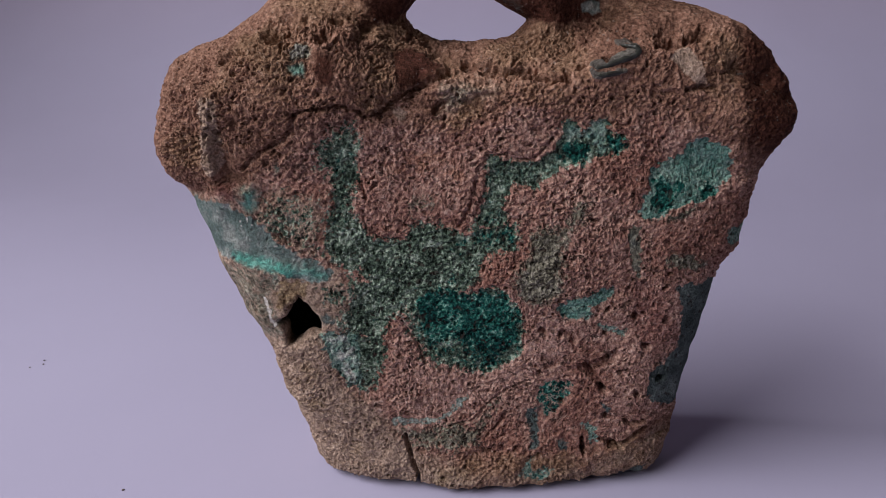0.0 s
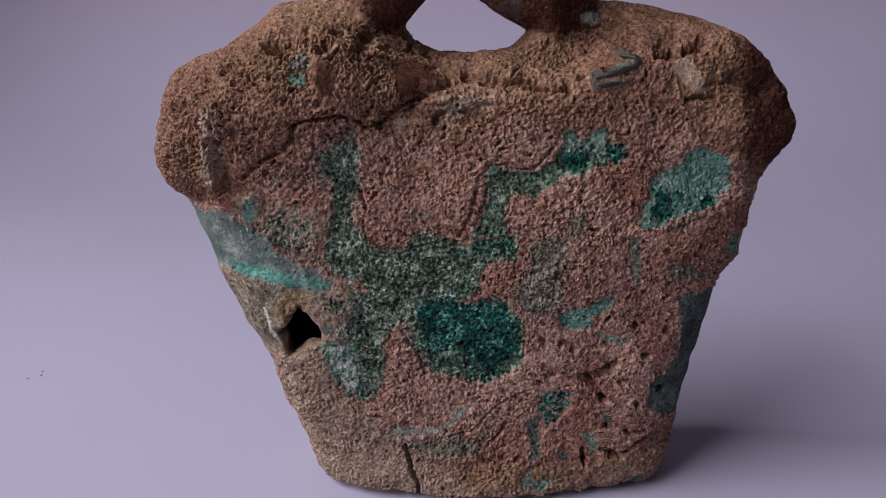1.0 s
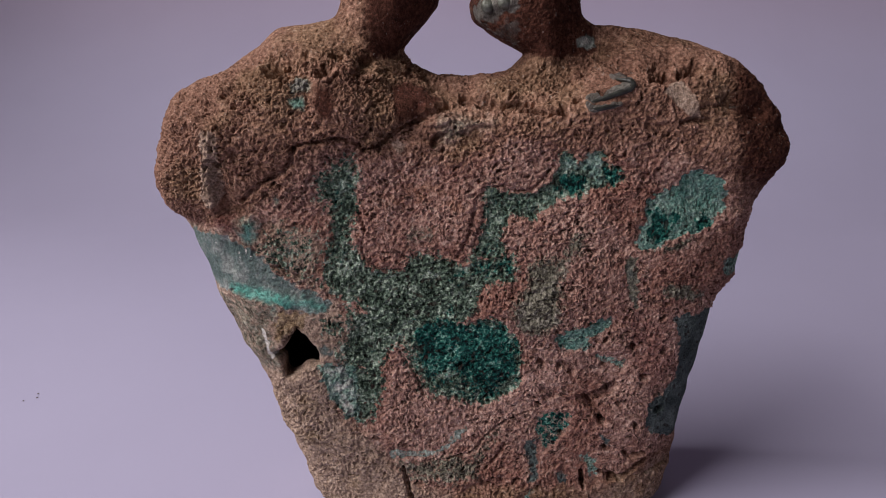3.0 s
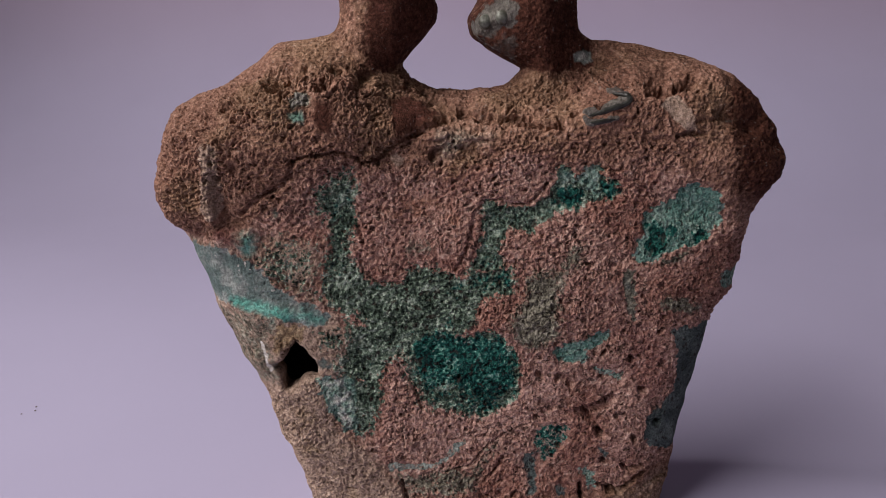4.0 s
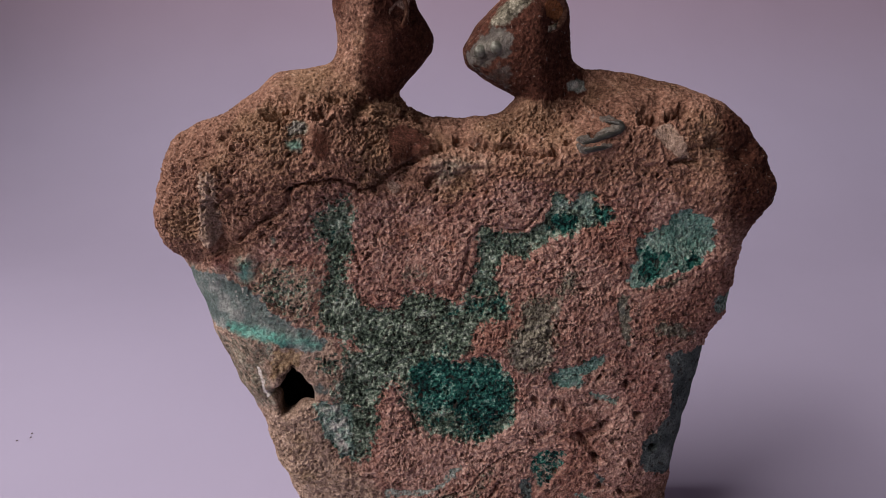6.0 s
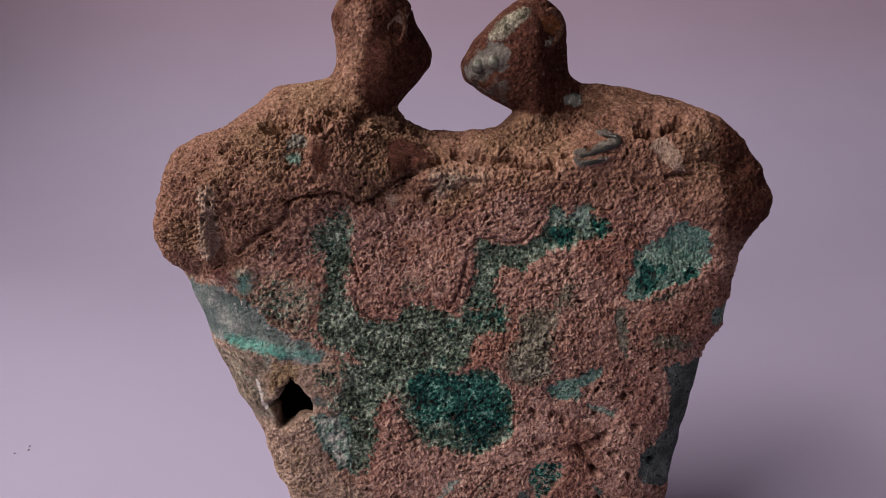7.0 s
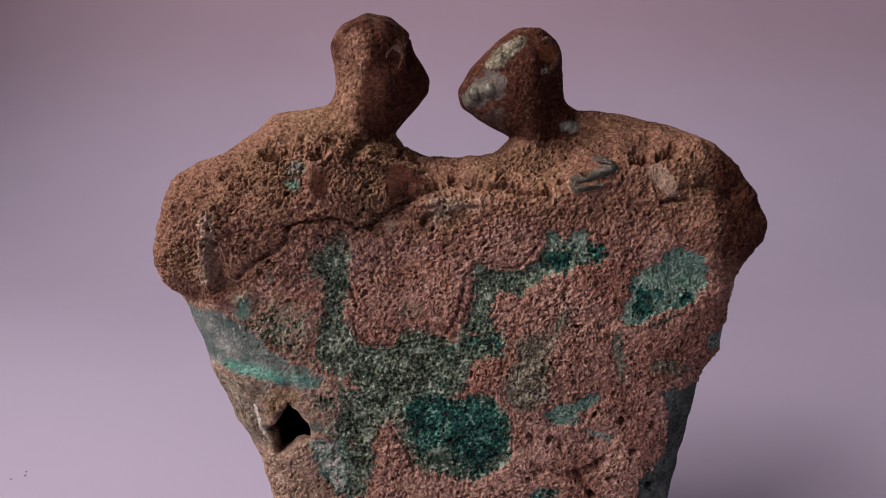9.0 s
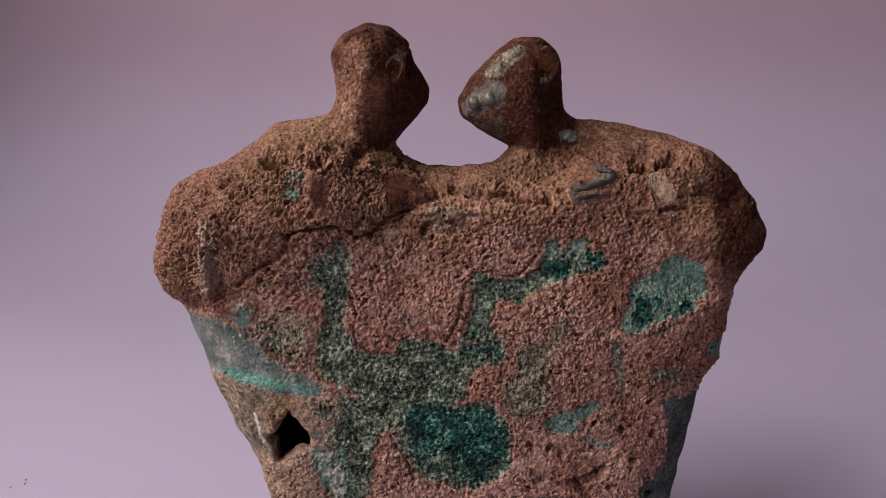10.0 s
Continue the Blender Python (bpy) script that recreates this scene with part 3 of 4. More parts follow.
RIGHT_SMEAR = [(55.8, 73.3), (59.4, 75.1), (65.2, 74.2), (71.4, 70.6), (70.8, 68.0), (65.7, 67.8), (59.9, 69.6), (56.6, 70.8)]
RIM_NOTCH = [(74.7, 78.7), (77.5, 80.3), (87.9, 81.4), (87.7, 79.5), (87.8, 73.6), (76.0, 73.1)]
RIM_STRIP = [(61.6, 65.0), (67.8, 64.8), (79.8, 65.1), (79.8, 58.0), (79.1, 49.8), (77.2, 39.1), (75.4, 33.3), (75.7, 23.8), (74.3, 21.6), (59.1, 28.1), (57.3, 33.2), (57.9, 39.5), (61.7, 41.7), (65.2, 44.8), (65.3, 50.7), (64.5, 58.4)]
LOW_SPOT = [(25.8, 35.1), (28.8, 36.7), (32.3, 36.3), (35.5, 36.5), (35.4, 32.2), (34.0, 29.3), (32.0, 26.3), (29.2, 24.0), (26.9, 26.1), (26.3, 30.8)]
LOW_TRAIL = [(23.3, 27.9), (26.8, 28.5), (28.0, 22.1), (27.5, 15.5), (25.3, 13.7), (23.9, 20.5)]
LOW_KNOT = [(37.6, 22.1), (41.7, 23.4), (44.8, 21.8), (45.5, 16.7), (43.5, 13.1), (40.5, 18.5)]
LOW_DAB = [(32.4, 16.8), (36.4, 16.8), (36.3, 12.5), (33.2, 13.4)]
LOW_FLECK = [(44.6, 29.2), (47.3, 28.8), (47.6, 23.5), (45.7, 24.1)]
FOOT_SPOT = [(21.3, 5.7), (23.2, 10.0), (25.3, 13.0), (26.7, 11.4), (26.5, 8.3), (30.1, 8.9), (32.7, 7.9), (31.7, 3.8), (27.4, 3.5), (23.6, 4.4)]
PALE_BAND = [(-15.7, 23.9), (-13.4, 25.4), (-7.1, 24.5), (-1.9, 24.8), (1.3, 27.1), (4.5, 30.9), (7.3, 32.3), (6.7, 29.3), (3.5, 25.8), (-1.3, 22.4), (-7.8, 21.3), (-14.2, 21.3)]
WASH = [(-15.2, 21.7), (-7.1, 21.7), (2.6, 24.0), (8.3, 22.7), (13.3, 31.7), (17.7, 33.5), (15.3, 24.8), (12.2, 20.6), (12.6, 15.0), (7.4, 13.9), (1.0, 13.1), (-5.2, 13.3), (-9.8, 15.3), (-12.9, 18.4)]
CHALK_FAN = [(-33.5, 50.4), (-29.6, 51.6), (-24.0, 50.5), (-22.3, 46.8), (-23.4, 40.4), (-22.8, 33.1), (-25.9, 34.2), (-28.9, 38.8), (-31.1, 42.4), (-32.9, 47.0)]
SLATE_FAN = [(-26.3, 51.7), (-20.6, 50.7), (-16.3, 48.9), (-15.7, 42.6), (-17.3, 35.2), (-21.3, 31.9), (-24.4, 32.8), (-26.0, 40.1)]
SLEEK_SIDE = [(-72.0, 87.0), (-59.9, 88.0), (-55.1, 87.1), (-50.4, 84.2), (-45.7, 80.7), (-42.8, 77.0), (-38.8, 74.2), (-33.6, 72.1), (-29.6, 69.3), (-29.2, 67.0), (-33.3, 66.2), (-39.3, 67.2), (-44.3, 69.9), (-52.4, 71.9), (-65.7, 70.6), (-68.1, 78.5)]
SCABS = [(-72.0, 88.0), (-57.5, 87.5), (-48.5, 85.0), (-44.0, 78.5), (-40.0, 74.5), (-44.5, 74.0), (-50.0, 79.5), (-56.0, 82.5)]
FIELD_WEST = [(-27.3, 69.4), (-20.0, 68.6), (-12.5, 65.8), (-10.3, 56.8), (-12.8, 55.7), (-15.4, 50.6), (-22.1, 49.2), (-27.6, 50.5), (-28.5, 56.1), (-25.9, 61.1)]
SALMON = [(-13.7, 53.0), (-10.0, 57.0), (-3.0, 41.0), (12.0, 38.5), (22.5, 45.0), (25.0, 59.0), (31.5, 56.0), (31.5, 44.0), (24.0, 36.0), (12.0, 30.0), (3.0, 25.5), (-13.7, 26.0), (-15.8, 41.0)]
# far shoulder: smooth dark brown soil, partly shade put into its colour
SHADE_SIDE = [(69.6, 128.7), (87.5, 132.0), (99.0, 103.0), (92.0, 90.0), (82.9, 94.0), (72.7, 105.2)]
SLICK = [(-63.7, 70.1), (-51.3, 70.3), (-45.1, 68.5), (-39.3, 67.6), (-33.9, 65.6), (-33.6, 61.3), (-34.5, 57.5), (-37.6, 57.8), (-41.8, 57.2), (-43.3, 55.7), (-42.5, 46.9), (-44.0, 47.9), (-56.2, 43.6), (-57.9, 53.5), (-63.1, 58.9)]
OCHRE_LUMP = [(-42.5, 67.3), (-38.7, 66.7), (-35.4, 65.9), (-36.1, 60.9), (-39.8, 60.3), (-42.2, 57.7), (-44.8, 58.3), (-44.8, 62.6)]
GREY_BRUISE = [(-33.6, 57.0), (-29.6, 57.6), (-27.0, 55.8), (-28.1, 52.7), (-31.6, 52.9), (-35.5, 50.7)]
PALE_BRUISE = [(-34.0, 64.9), (-28.9, 66.0), (-21.6, 64.8), (-21.8, 59.6), (-26.9, 58.2), (-32.2, 59.0)]
TEAL_TIP = [(-51.0, 91.0), (-47.8, 92.4), (-46.3, 90.3), (-47.3, 86.4), (-49.6, 83.6), (-51.5, 85.4)]
TEAL_DAB = [(-43.3, 97.7), (-40.6, 98.2), (-40.1, 94.9), (-41.6, 93.5), (-43.0, 95.1)]
TEAL_WISP = [(-26.0, 103.4), (-23.2, 104.5), (-24.1, 99.4), (-26.1, 96.4), (-27.2, 99.5)]
GREEN_NICK = [(-36.6, 122.3), (-33.6, 123.1), (-32.1, 121.7), (-32.6, 119.5), (-35.0, 119.7), (-36.8, 120.9)]
NICK_GREY = [(-36.4, 125.8), (-34.6, 127.3), (-31.4, 126.6), (-30.6, 123.6), (-33.7, 123.4), (-35.9, 122.5)]
PLATE = [(-30.9, 127.3), (-25.2, 129.0), (-18.6, 127.8), (-11.1, 125.4), (-6.4, 123.7), (-2.8, 121.8), (0.8, 121.4), (1.1, 119.5), (-2.5, 117.5), (-7.6, 116.4), (-11.3, 114.4), (-15.3, 111.2), (-19.0, 109.8), (-23.1, 112.3), (-28.0, 112.7), (-30.3, 114.1), (-30.6, 119.2), (-30.3, 122.8)]
PLATE_TIP = [(-12.7, 124.0), (-8.6, 124.4), (-5.5, 122.9), (-2.5, 121.3), (0.6, 120.7), (0.3, 119.3), (-3.8, 117.4), (-8.4, 116.4), (-11.3, 115.5), (-12.1, 118.9)]
PLATE_BARE = [(-30.0, 124.9), (-26.1, 124.6), (-25.0, 120.5), (-26.2, 116.9), (-28.8, 117.7), (-30.2, 121.1)]
STONE = [(-12.3, 111.2), (-10.4, 112.8), (-8.5, 111.1), (-9.1, 108.9), (-11.0, 108.5)]
LENS = [(55.0, 125.2), (58.6, 126.0), (60.4, 123.6), (62.6, 120.0), (63.3, 117.6), (61.8, 116.7), (58.3, 119.0), (56.5, 121.1), (53.7, 123.4)]
RECESS_PIT = [(72.2, 121.8), (76.1, 121.8), (79.7, 120.0), (78.7, 118.2), (72.9, 119.3), (71.2, 120.2)]
LOBE = [(-58.4, 92.3), (-55.2, 94.0), (-51.9, 94.0), (-50.7, 91.6), (-51.4, 89.1), (-55.0, 87.8), (-58.3, 88.7)]
SADDLE_GREY = [(-4.1, 117.1), (0.8, 119.3), (3.9, 120.2), (10.5, 119.3), (17.4, 118.6), (21.1, 119.2), (15.8, 116.3), (12.5, 113.5), (8.5, 111.8), (3.8, 109.1), (-0.5, 107.8), (-4.4, 109.1), (-3.0, 113.1)]
ORANGE_CLAY = [(-18.2, 103.9), (-11.6, 104.6), (-3.3, 104.6), (2.2, 103.8), (6.4, 99.7), (9.2, 97.0), (6.2, 91.7), (1.1, 92.4), (-6.2, 94.0), (-13.3, 92.3), (-18.2, 95.1)]
RED_LOW = [(46.6, 66.8), (52.6, 68.0), (60.4, 66.2), (63.8, 55.2), (64.8, 47.2), (58.9, 41.5), (51.6, 46.4), (47.5, 55.0)]
STREAK = [(-53.9, 72.5), (-49.4, 71.2), (-44.3, 70.7), (-40.4, 69.3)]
STREAK_LOW = [(-45.2, 69.9), (-43.7, 67.3), (-44.6, 64.3)]
STREAK_END = [(-40.7, 69.6), (-36.1, 69.4), (-32.3, 68.1)]
SCRATCH = [(-47.5, 61.0), (-46.7, 58.1), (-46.1, 55.3), (-45.5, 53.0)]
CURL = [(35.7, 121.0), (37.6, 121.5), (39.2, 122.0), (41.0, 122.7), (42.6, 123.3), (44.1, 123.7), (45.4, 124.3), (46.3, 125.2), (45.6, 126.0), (44.2, 126.3), (42.5, 126.3)]
CURL_LOW = [(35.8, 119.7), (37.4, 119.6), (39.2, 119.9), (41.1, 120.3), (43.0, 120.7)]
RIDGE_PALE = [(-56.4, 112.4), (-57.2, 105.6), (-57.1, 97.1)]
# carved furrow; the shade of its crease is also painted along it
RIDGE_FURROW = [(-56.0, 105.8), (-55.1, 100.9), (-54.1, 95.4), (-50.5, 93.4)]
# smooth brown cheek turned from the window; its shade is painted in too
CHEEK_SHADE = [(-16.1, 150.7), (-10.7, 153.8), (-9.2, 155.8), (-5.8, 156.0), (-2.2, 151.1), (-0.3, 147.2), (-1.0, 142.9), (-5.0, 139.3), (-9.5, 135.8), (-12.0, 132.7), (-14.8, 133.2), (-14.1, 137.7), (-16.2, 142.1), (-16.8, 146.4)]
HEAD_SCALP = [(-22.7, 157.2), (-20.1, 162.7), (-15.2, 163.5), (-9.3, 161.6), (-5.5, 157.9), (-6.8, 156.4), (-10.0, 158.0), (-13.2, 160.0), (-17.8, 160.5), (-20.9, 157.8), (-22.1, 156.4)]
EAR_PALE = [(-10.1, 155.8), (-6.8, 156.7), (-6.2, 154.7), (-6.9, 149.4), (-8.0, 150.0), (-8.3, 152.9), (-9.5, 154.1), (-11.0, 152.0), (-11.9, 152.9)]
SNOUT = [(8.2, 142.7), (10.3, 146.5), (13.1, 150.0), (17.4, 149.9), (20.5, 147.9), (20.3, 143.8), (18.6, 141.5), (15.7, 140.6), (14.1, 138.5), (11.5, 138.8), (8.8, 140.6)]
BROW_PATCH = [(16.8, 153.8), (19.3, 155.7), (22.6, 157.6), (25.2, 157.0), (24.5, 154.7), (21.9, 152.7), (19.7, 150.5), (17.1, 149.6), (13.5, 149.4), (14.7, 151.2)]
EAR_ORANGE = [(27.1, 155.0), (30.4, 155.9), (32.9, 154.5), (33.3, 152.5), (30.8, 151.0), (28.0, 151.8)]
EAR_TIP_PALE = [(28.1, 149.3), (30.8, 150.7), (32.7, 151.9), (31.4, 149.6), (29.6, 147.9), (28.4, 147.9)]
# underside of the jaw: its shade is painted as dark metal
JAW_SHADE = [(9.4, 140.0), (13.2, 138.8), (16.3, 141.2), (19.7, 141.2), (20.9, 136.2), (21.9, 132.1), (18.2, 133.6), (13.6, 135.7), (11.1, 137.5)]
# neck behind the ear, turned from the window: its shade painted in umber
NECK_SHADE = [(27.8, 147.9), (31.1, 148.2), (33.6, 149.4), (34.9, 145.0), (36.0, 141.2), (33.3, 140.1), (29.1, 141.2), (27.6, 144.1)]
KNOB = [(34.1, 135.5), (36.8, 136.9), (40.1, 135.9), (40.5, 133.5), (37.7, 132.1), (34.5, 132.8)]
# ridges (+) and furrows (-) of the crust: line, half width, height
RIDGES_MAIN = [
    (RIDGE_PALE, 2.4, 1.5), (RIDGE_FURROW, 1.5, -2.2), ([(-55.0, 92.0), (-50.8, 91.0)], 3.2, 1.8),
    (CURL, 0.7, 0.9), (CURL_LOW, 0.8, 0.8), ([(36.0, 135.2), (36.6, 134.4)], 2.2, 1.2),
    ([(71.6, 121.2), (75.7, 120.2), (80.1, 119.0)], 2.2, -2.4), ([(76.0, 117.2), (83.2, 115.5), (86.3, 112.8)], 1.8, -1.2), ([(-19.0, 128.6), (-21.0, 126.7)], 1.6, -1.2),
    ([(-39.9, 130.2), (-36.0, 130.7)], 1.8, -1.8), ([(46.9, 127.8), (54.1, 128.8)], 1.8, -1.4), ([(53.1, 127.1), (58.0, 130.4), (64.0, 127.5)], 1.5, -1.5),
    ([(61.5, 131.8), (70.5, 129.1)], 2.2, 1.2), ([(-47.2, 129.2), (-42.7, 131.8), (-35.4, 131.8)], 1.4, -1.2), ([(-48.6, 57.3), (-47.4, 53.1)], 1.0, 0.9),
    ([(7.5, 12.6), (14.0, 14.5), (19.1, 8.7)], 1.0, -0.9), (STREAK, 2.0, 0.6),
]
RIDGES_TOP = [
    (STREAK_END, 2.0, 0.5),
]
# round holes eaten into the crust: line, half width
EATEN_LOW = [
    ([(44.2, 34.4), (44.9, 33.9)], 0.7), ([(46.2, 24.9), (46.7, 24.3)], 0.5), ([(51.7, 23.0), (52.4, 22.5)], 0.5),
    ([(54.8, 47.3), (55.8, 46.8)], 0.7), ([(43.7, 43.1), (45.8, 44.4)], 0.7), ([(53.9, 32.7), (54.7, 31.6)], 0.5),
    ([(33.1, 30.2), (33.6, 29.7)], 0.5), ([(40.4, 16.1), (40.8, 12.6)], 0.5), ([(48.5, 14.4), (51.5, 14.6), (53.8, 16.5)], 0.55),
    ([(40.0, 40.3), (42.1, 38.2)], 0.6), ([(54.2, 21.2), (57.4, 22.1)], 0.6), ([(48.3, 39.7), (48.9, 39.3)], 0.45),
    ([(31.3, 51.7), (31.9, 51.2)], 0.45), ([(50.6, 56.7), (51.6, 55.8)], 0.5), ([(26.3, 39.4), (27.0, 38.5)], 0.45),
    ([(-42.0, 79.1), (-39.5, 77.2)], 0.35), ([(44.8, 33.6), (45.3, 33.4)], 0.75), ([(52.2, 22.1), (52.8, 21.8)], 0.55),
]
EATEN_HIGH = [
    ([(60.8, 36.2), (61.8, 36.4)], 0.9), ([(26.3, 53.1), (27.3, 52.0)], 0.6), ([(51.2, 57.5), (52.3, 56.4)], 0.5),
    ([(43.5, 58.5), (44.3, 59.0)], 0.4), ([(43.6, 51.2), (43.9, 51.1)], 0.35), ([(58.8, 64.3), (59.3, 64.9)], 0.5),
    ([(-39.0, 60.1), (-38.2, 61.1)], 0.6), ([(37.9, 84.0), (38.6, 83.6)], 0.35), ([(-39.9, 128.4), (-41.6, 128.2)], 1.1),
    ([(-33.8, 131.2), (-32.8, 131.7)], 0.9), ([(-29.4, 127.1), (-27.4, 127.6)], 0.9), ([(-26.0, 131.7), (-24.8, 131.2)], 0.8),
    ([(-19.9, 130.7), (-17.8, 130.4)], 0.7), ([(-8.5, 127.7), (-8.0, 128.2)], 0.7), ([(57.0, 127.3), (55.5, 126.7)], 1.1),
    ([(59.8, 128.3), (63.3, 128.5)], 0.7), ([(39.0, 122.7), (39.7, 122.6)], 0.5), ([(33.3, 120.7), (33.8, 121.0)], 0.5),
]
EATEN_TOP = [
    ([(29.9, 119.6), (30.2, 119.1)], 0.6),
]
HEAD_RIDGES = [
    ([(-22.3, 158.2), (-18.3, 160.3), (-14.8, 161.0), (-11.3, 160.5), (-6.4, 157.9)], 0.5, -0.7),
    ([(-8.2, 155.8), (-7.6, 152.2), (-8.3, 149.1)], 1.1, 0.8), ([(-6.6, 155.4), (-6.3, 150.5)], 0.7, -1.0), ([(-10.9, 153.4), (-10.6, 152.0)], 2.4, -1.0),
    ([(-11.9, 158.6), (-8.3, 156.5)], 1.6, 0.6), ([(-17.8, 158.6), (-15.7, 152.2)], 2.0, 0.6), ([(-22.7, 156.6), (-23.1, 153.8)], 2.2, 0.9),
    ([(28.4, 155.8), (31.3, 155.8), (32.5, 152.6), (29.9, 149.1)], 1.1, 0.9), ([(30.2, 153.4), (30.9, 152.0)], 1.8, -0.9),
    ([(12.5, 141.2), (15.5, 141.8)], 1.4, -0.7),
    ([(13.0, 147.2), (17.5, 148.2)], 1.4, -0.6), ([(18.6, 153.0), (23.5, 156.3)], 1.8, 0.6),
]
# cracks and cuts: line, half width, depth
CRACKS_MAIN = [
    ([(-36.3, 110.2), (-32.7, 111.9), (-29.4, 111.9), (-26.1, 112.8), (-21.7, 112.3), (-18.6, 109.7), (-15.4, 110.6), (-12.9, 112.8), (-9.2, 115.7), (-5.5, 116.4), (-1.1, 118.3), (1.7, 119.7)], 0.45, 1.5), ([(-11.0, 18.5), (-9.5, 14.1), (-8.5, 8.9), (-6.9, 6.5), (-7.4, 0.7)], 0.55, 3.0), ([(2.6, 22.0), (8.0, 23.3), (10.6, 26.1), (13.9, 30.9), (17.7, 33.5), (22.9, 36.5)], 0.28, 0.9),
    ([(12.6, 18.7), (15.5, 22.2), (17.9, 26.6)], 0.45, 1.0), ([(10.4, 15.6), (14.0, 13.2)], 0.5, 1.0), ([(-20.4, 93.6), (-19.5, 89.2), (-20.5, 84.6), (-19.2, 79.8), (-13.8, 77.6), (-10.5, 78.4)], 0.25, 0.6),
    ([(8.9, 97.0), (7.7, 89.7), (6.0, 85.0), (4.0, 82.0)], 0.4, 0.9),
]
CRACKS_EDGE = [
    ([(11.4, 100.2), (15.6, 101.0), (17.1, 99.5), (21.6, 99.2), (25.6, 102.6), (27.5, 104.8)], 0.35, 0.9), ([(19.7, 83.6), (16.6, 84.3), (14.8, 85.6), (16.7, 89.7)], 0.3, 0.7), ([(-11.0, 54.5), (-8.9, 51.1), (-6.8, 46.3), (-4.4, 41.6)], 0.4, 0.9),
    ([(18.3, 65.3), (21.2, 60.4), (22.1, 54.1), (22.1, 47.7)], 0.22, 0.5), ([(58.7, 115.9), (61.8, 116.9), (65.2, 116.6)], 0.6, 1.5), ([(5.1, 120.6), (11.9, 120.7), (17.2, 120.0), (22.7, 120.0)], 0.45, 2.0),
    ([(9.2, 119.9), (13.2, 119.4), (19.8, 118.7), (26.5, 118.0), (30.5, 118.3)], 0.55, 2.2), ([(-4.5, 125.2), (-1.1, 123.1), (0.8, 121.4)], 0.8, 2.0), ([(-1.9, 111.1), (0.0, 112.5)], 1.0, 1.8),
]
CRACKS_ROCK = [
    ([(-43.7, 79.2), (-42.0, 78.0), (-39.6, 76.4)], 0.4, 1.0), ([(40.3, 41.5), (43.9, 42.2), (46.9, 44.5)], 1.3, 1.6), ([(38.1, 41.2), (41.3, 38.5), (44.9, 34.0)], 1.0, 1.3),
    ([(32.7, 52.4), (35.0, 50.7), (35.3, 49.5)], 1.1, 1.5), ([(45.8, 16.8), (51.8, 13.9), (54.8, 17.3), (58.2, 19.3)], 0.9, 1.5), ([(39.9, 17.5), (41.1, 12.1)], 0.6, 1.5),
    ([(27.9, 44.0), (31.1, 42.4), (28.9, 41.2)], 1.0, 0.9), ([(-42.0, 129.1), (-38.2, 128.9), (-36.6, 130.0)], 1.1, 1.8), ([(53.7, 126.5), (56.4, 127.8), (57.9, 127.1)], 1.2, 1.8),
    ([(51.8, 126.8), (54.8, 126.3), (61.0, 127.8), (64.2, 128.5)], 0.8, 1.4), ([(-19.2, 132.8), (-11.4, 127.0), (-3.3, 124.4)], 0.35, 0.8),
]
CRACKS_TOP = [
    ([(-31.2, 104.9), (-33.7, 99.3), (-37.4, 96.4)], 0.3, 0.6), ([(-12.9, 131.3), (-6.1, 126.7), (2.2, 122.0)], 0.4, 0.8), ([(-49.9, 96.5), (-47.6, 98.7), (-43.7, 102.0), (-39.0, 103.9), (-37.2, 106.6), (-35.8, 110.0)], 0.7, 1.3),
]


def inward(v):
    """Whether a place lies on the wall of the hollow behind the hole."""
    reach = np.sqrt(((v[:, 0] + 31) * 0.95) ** 2 + ((v[:, 2] - 58) * 0.75) ** 2 + (v[:, 1] - 1) ** 2)
    return reach < 18.7


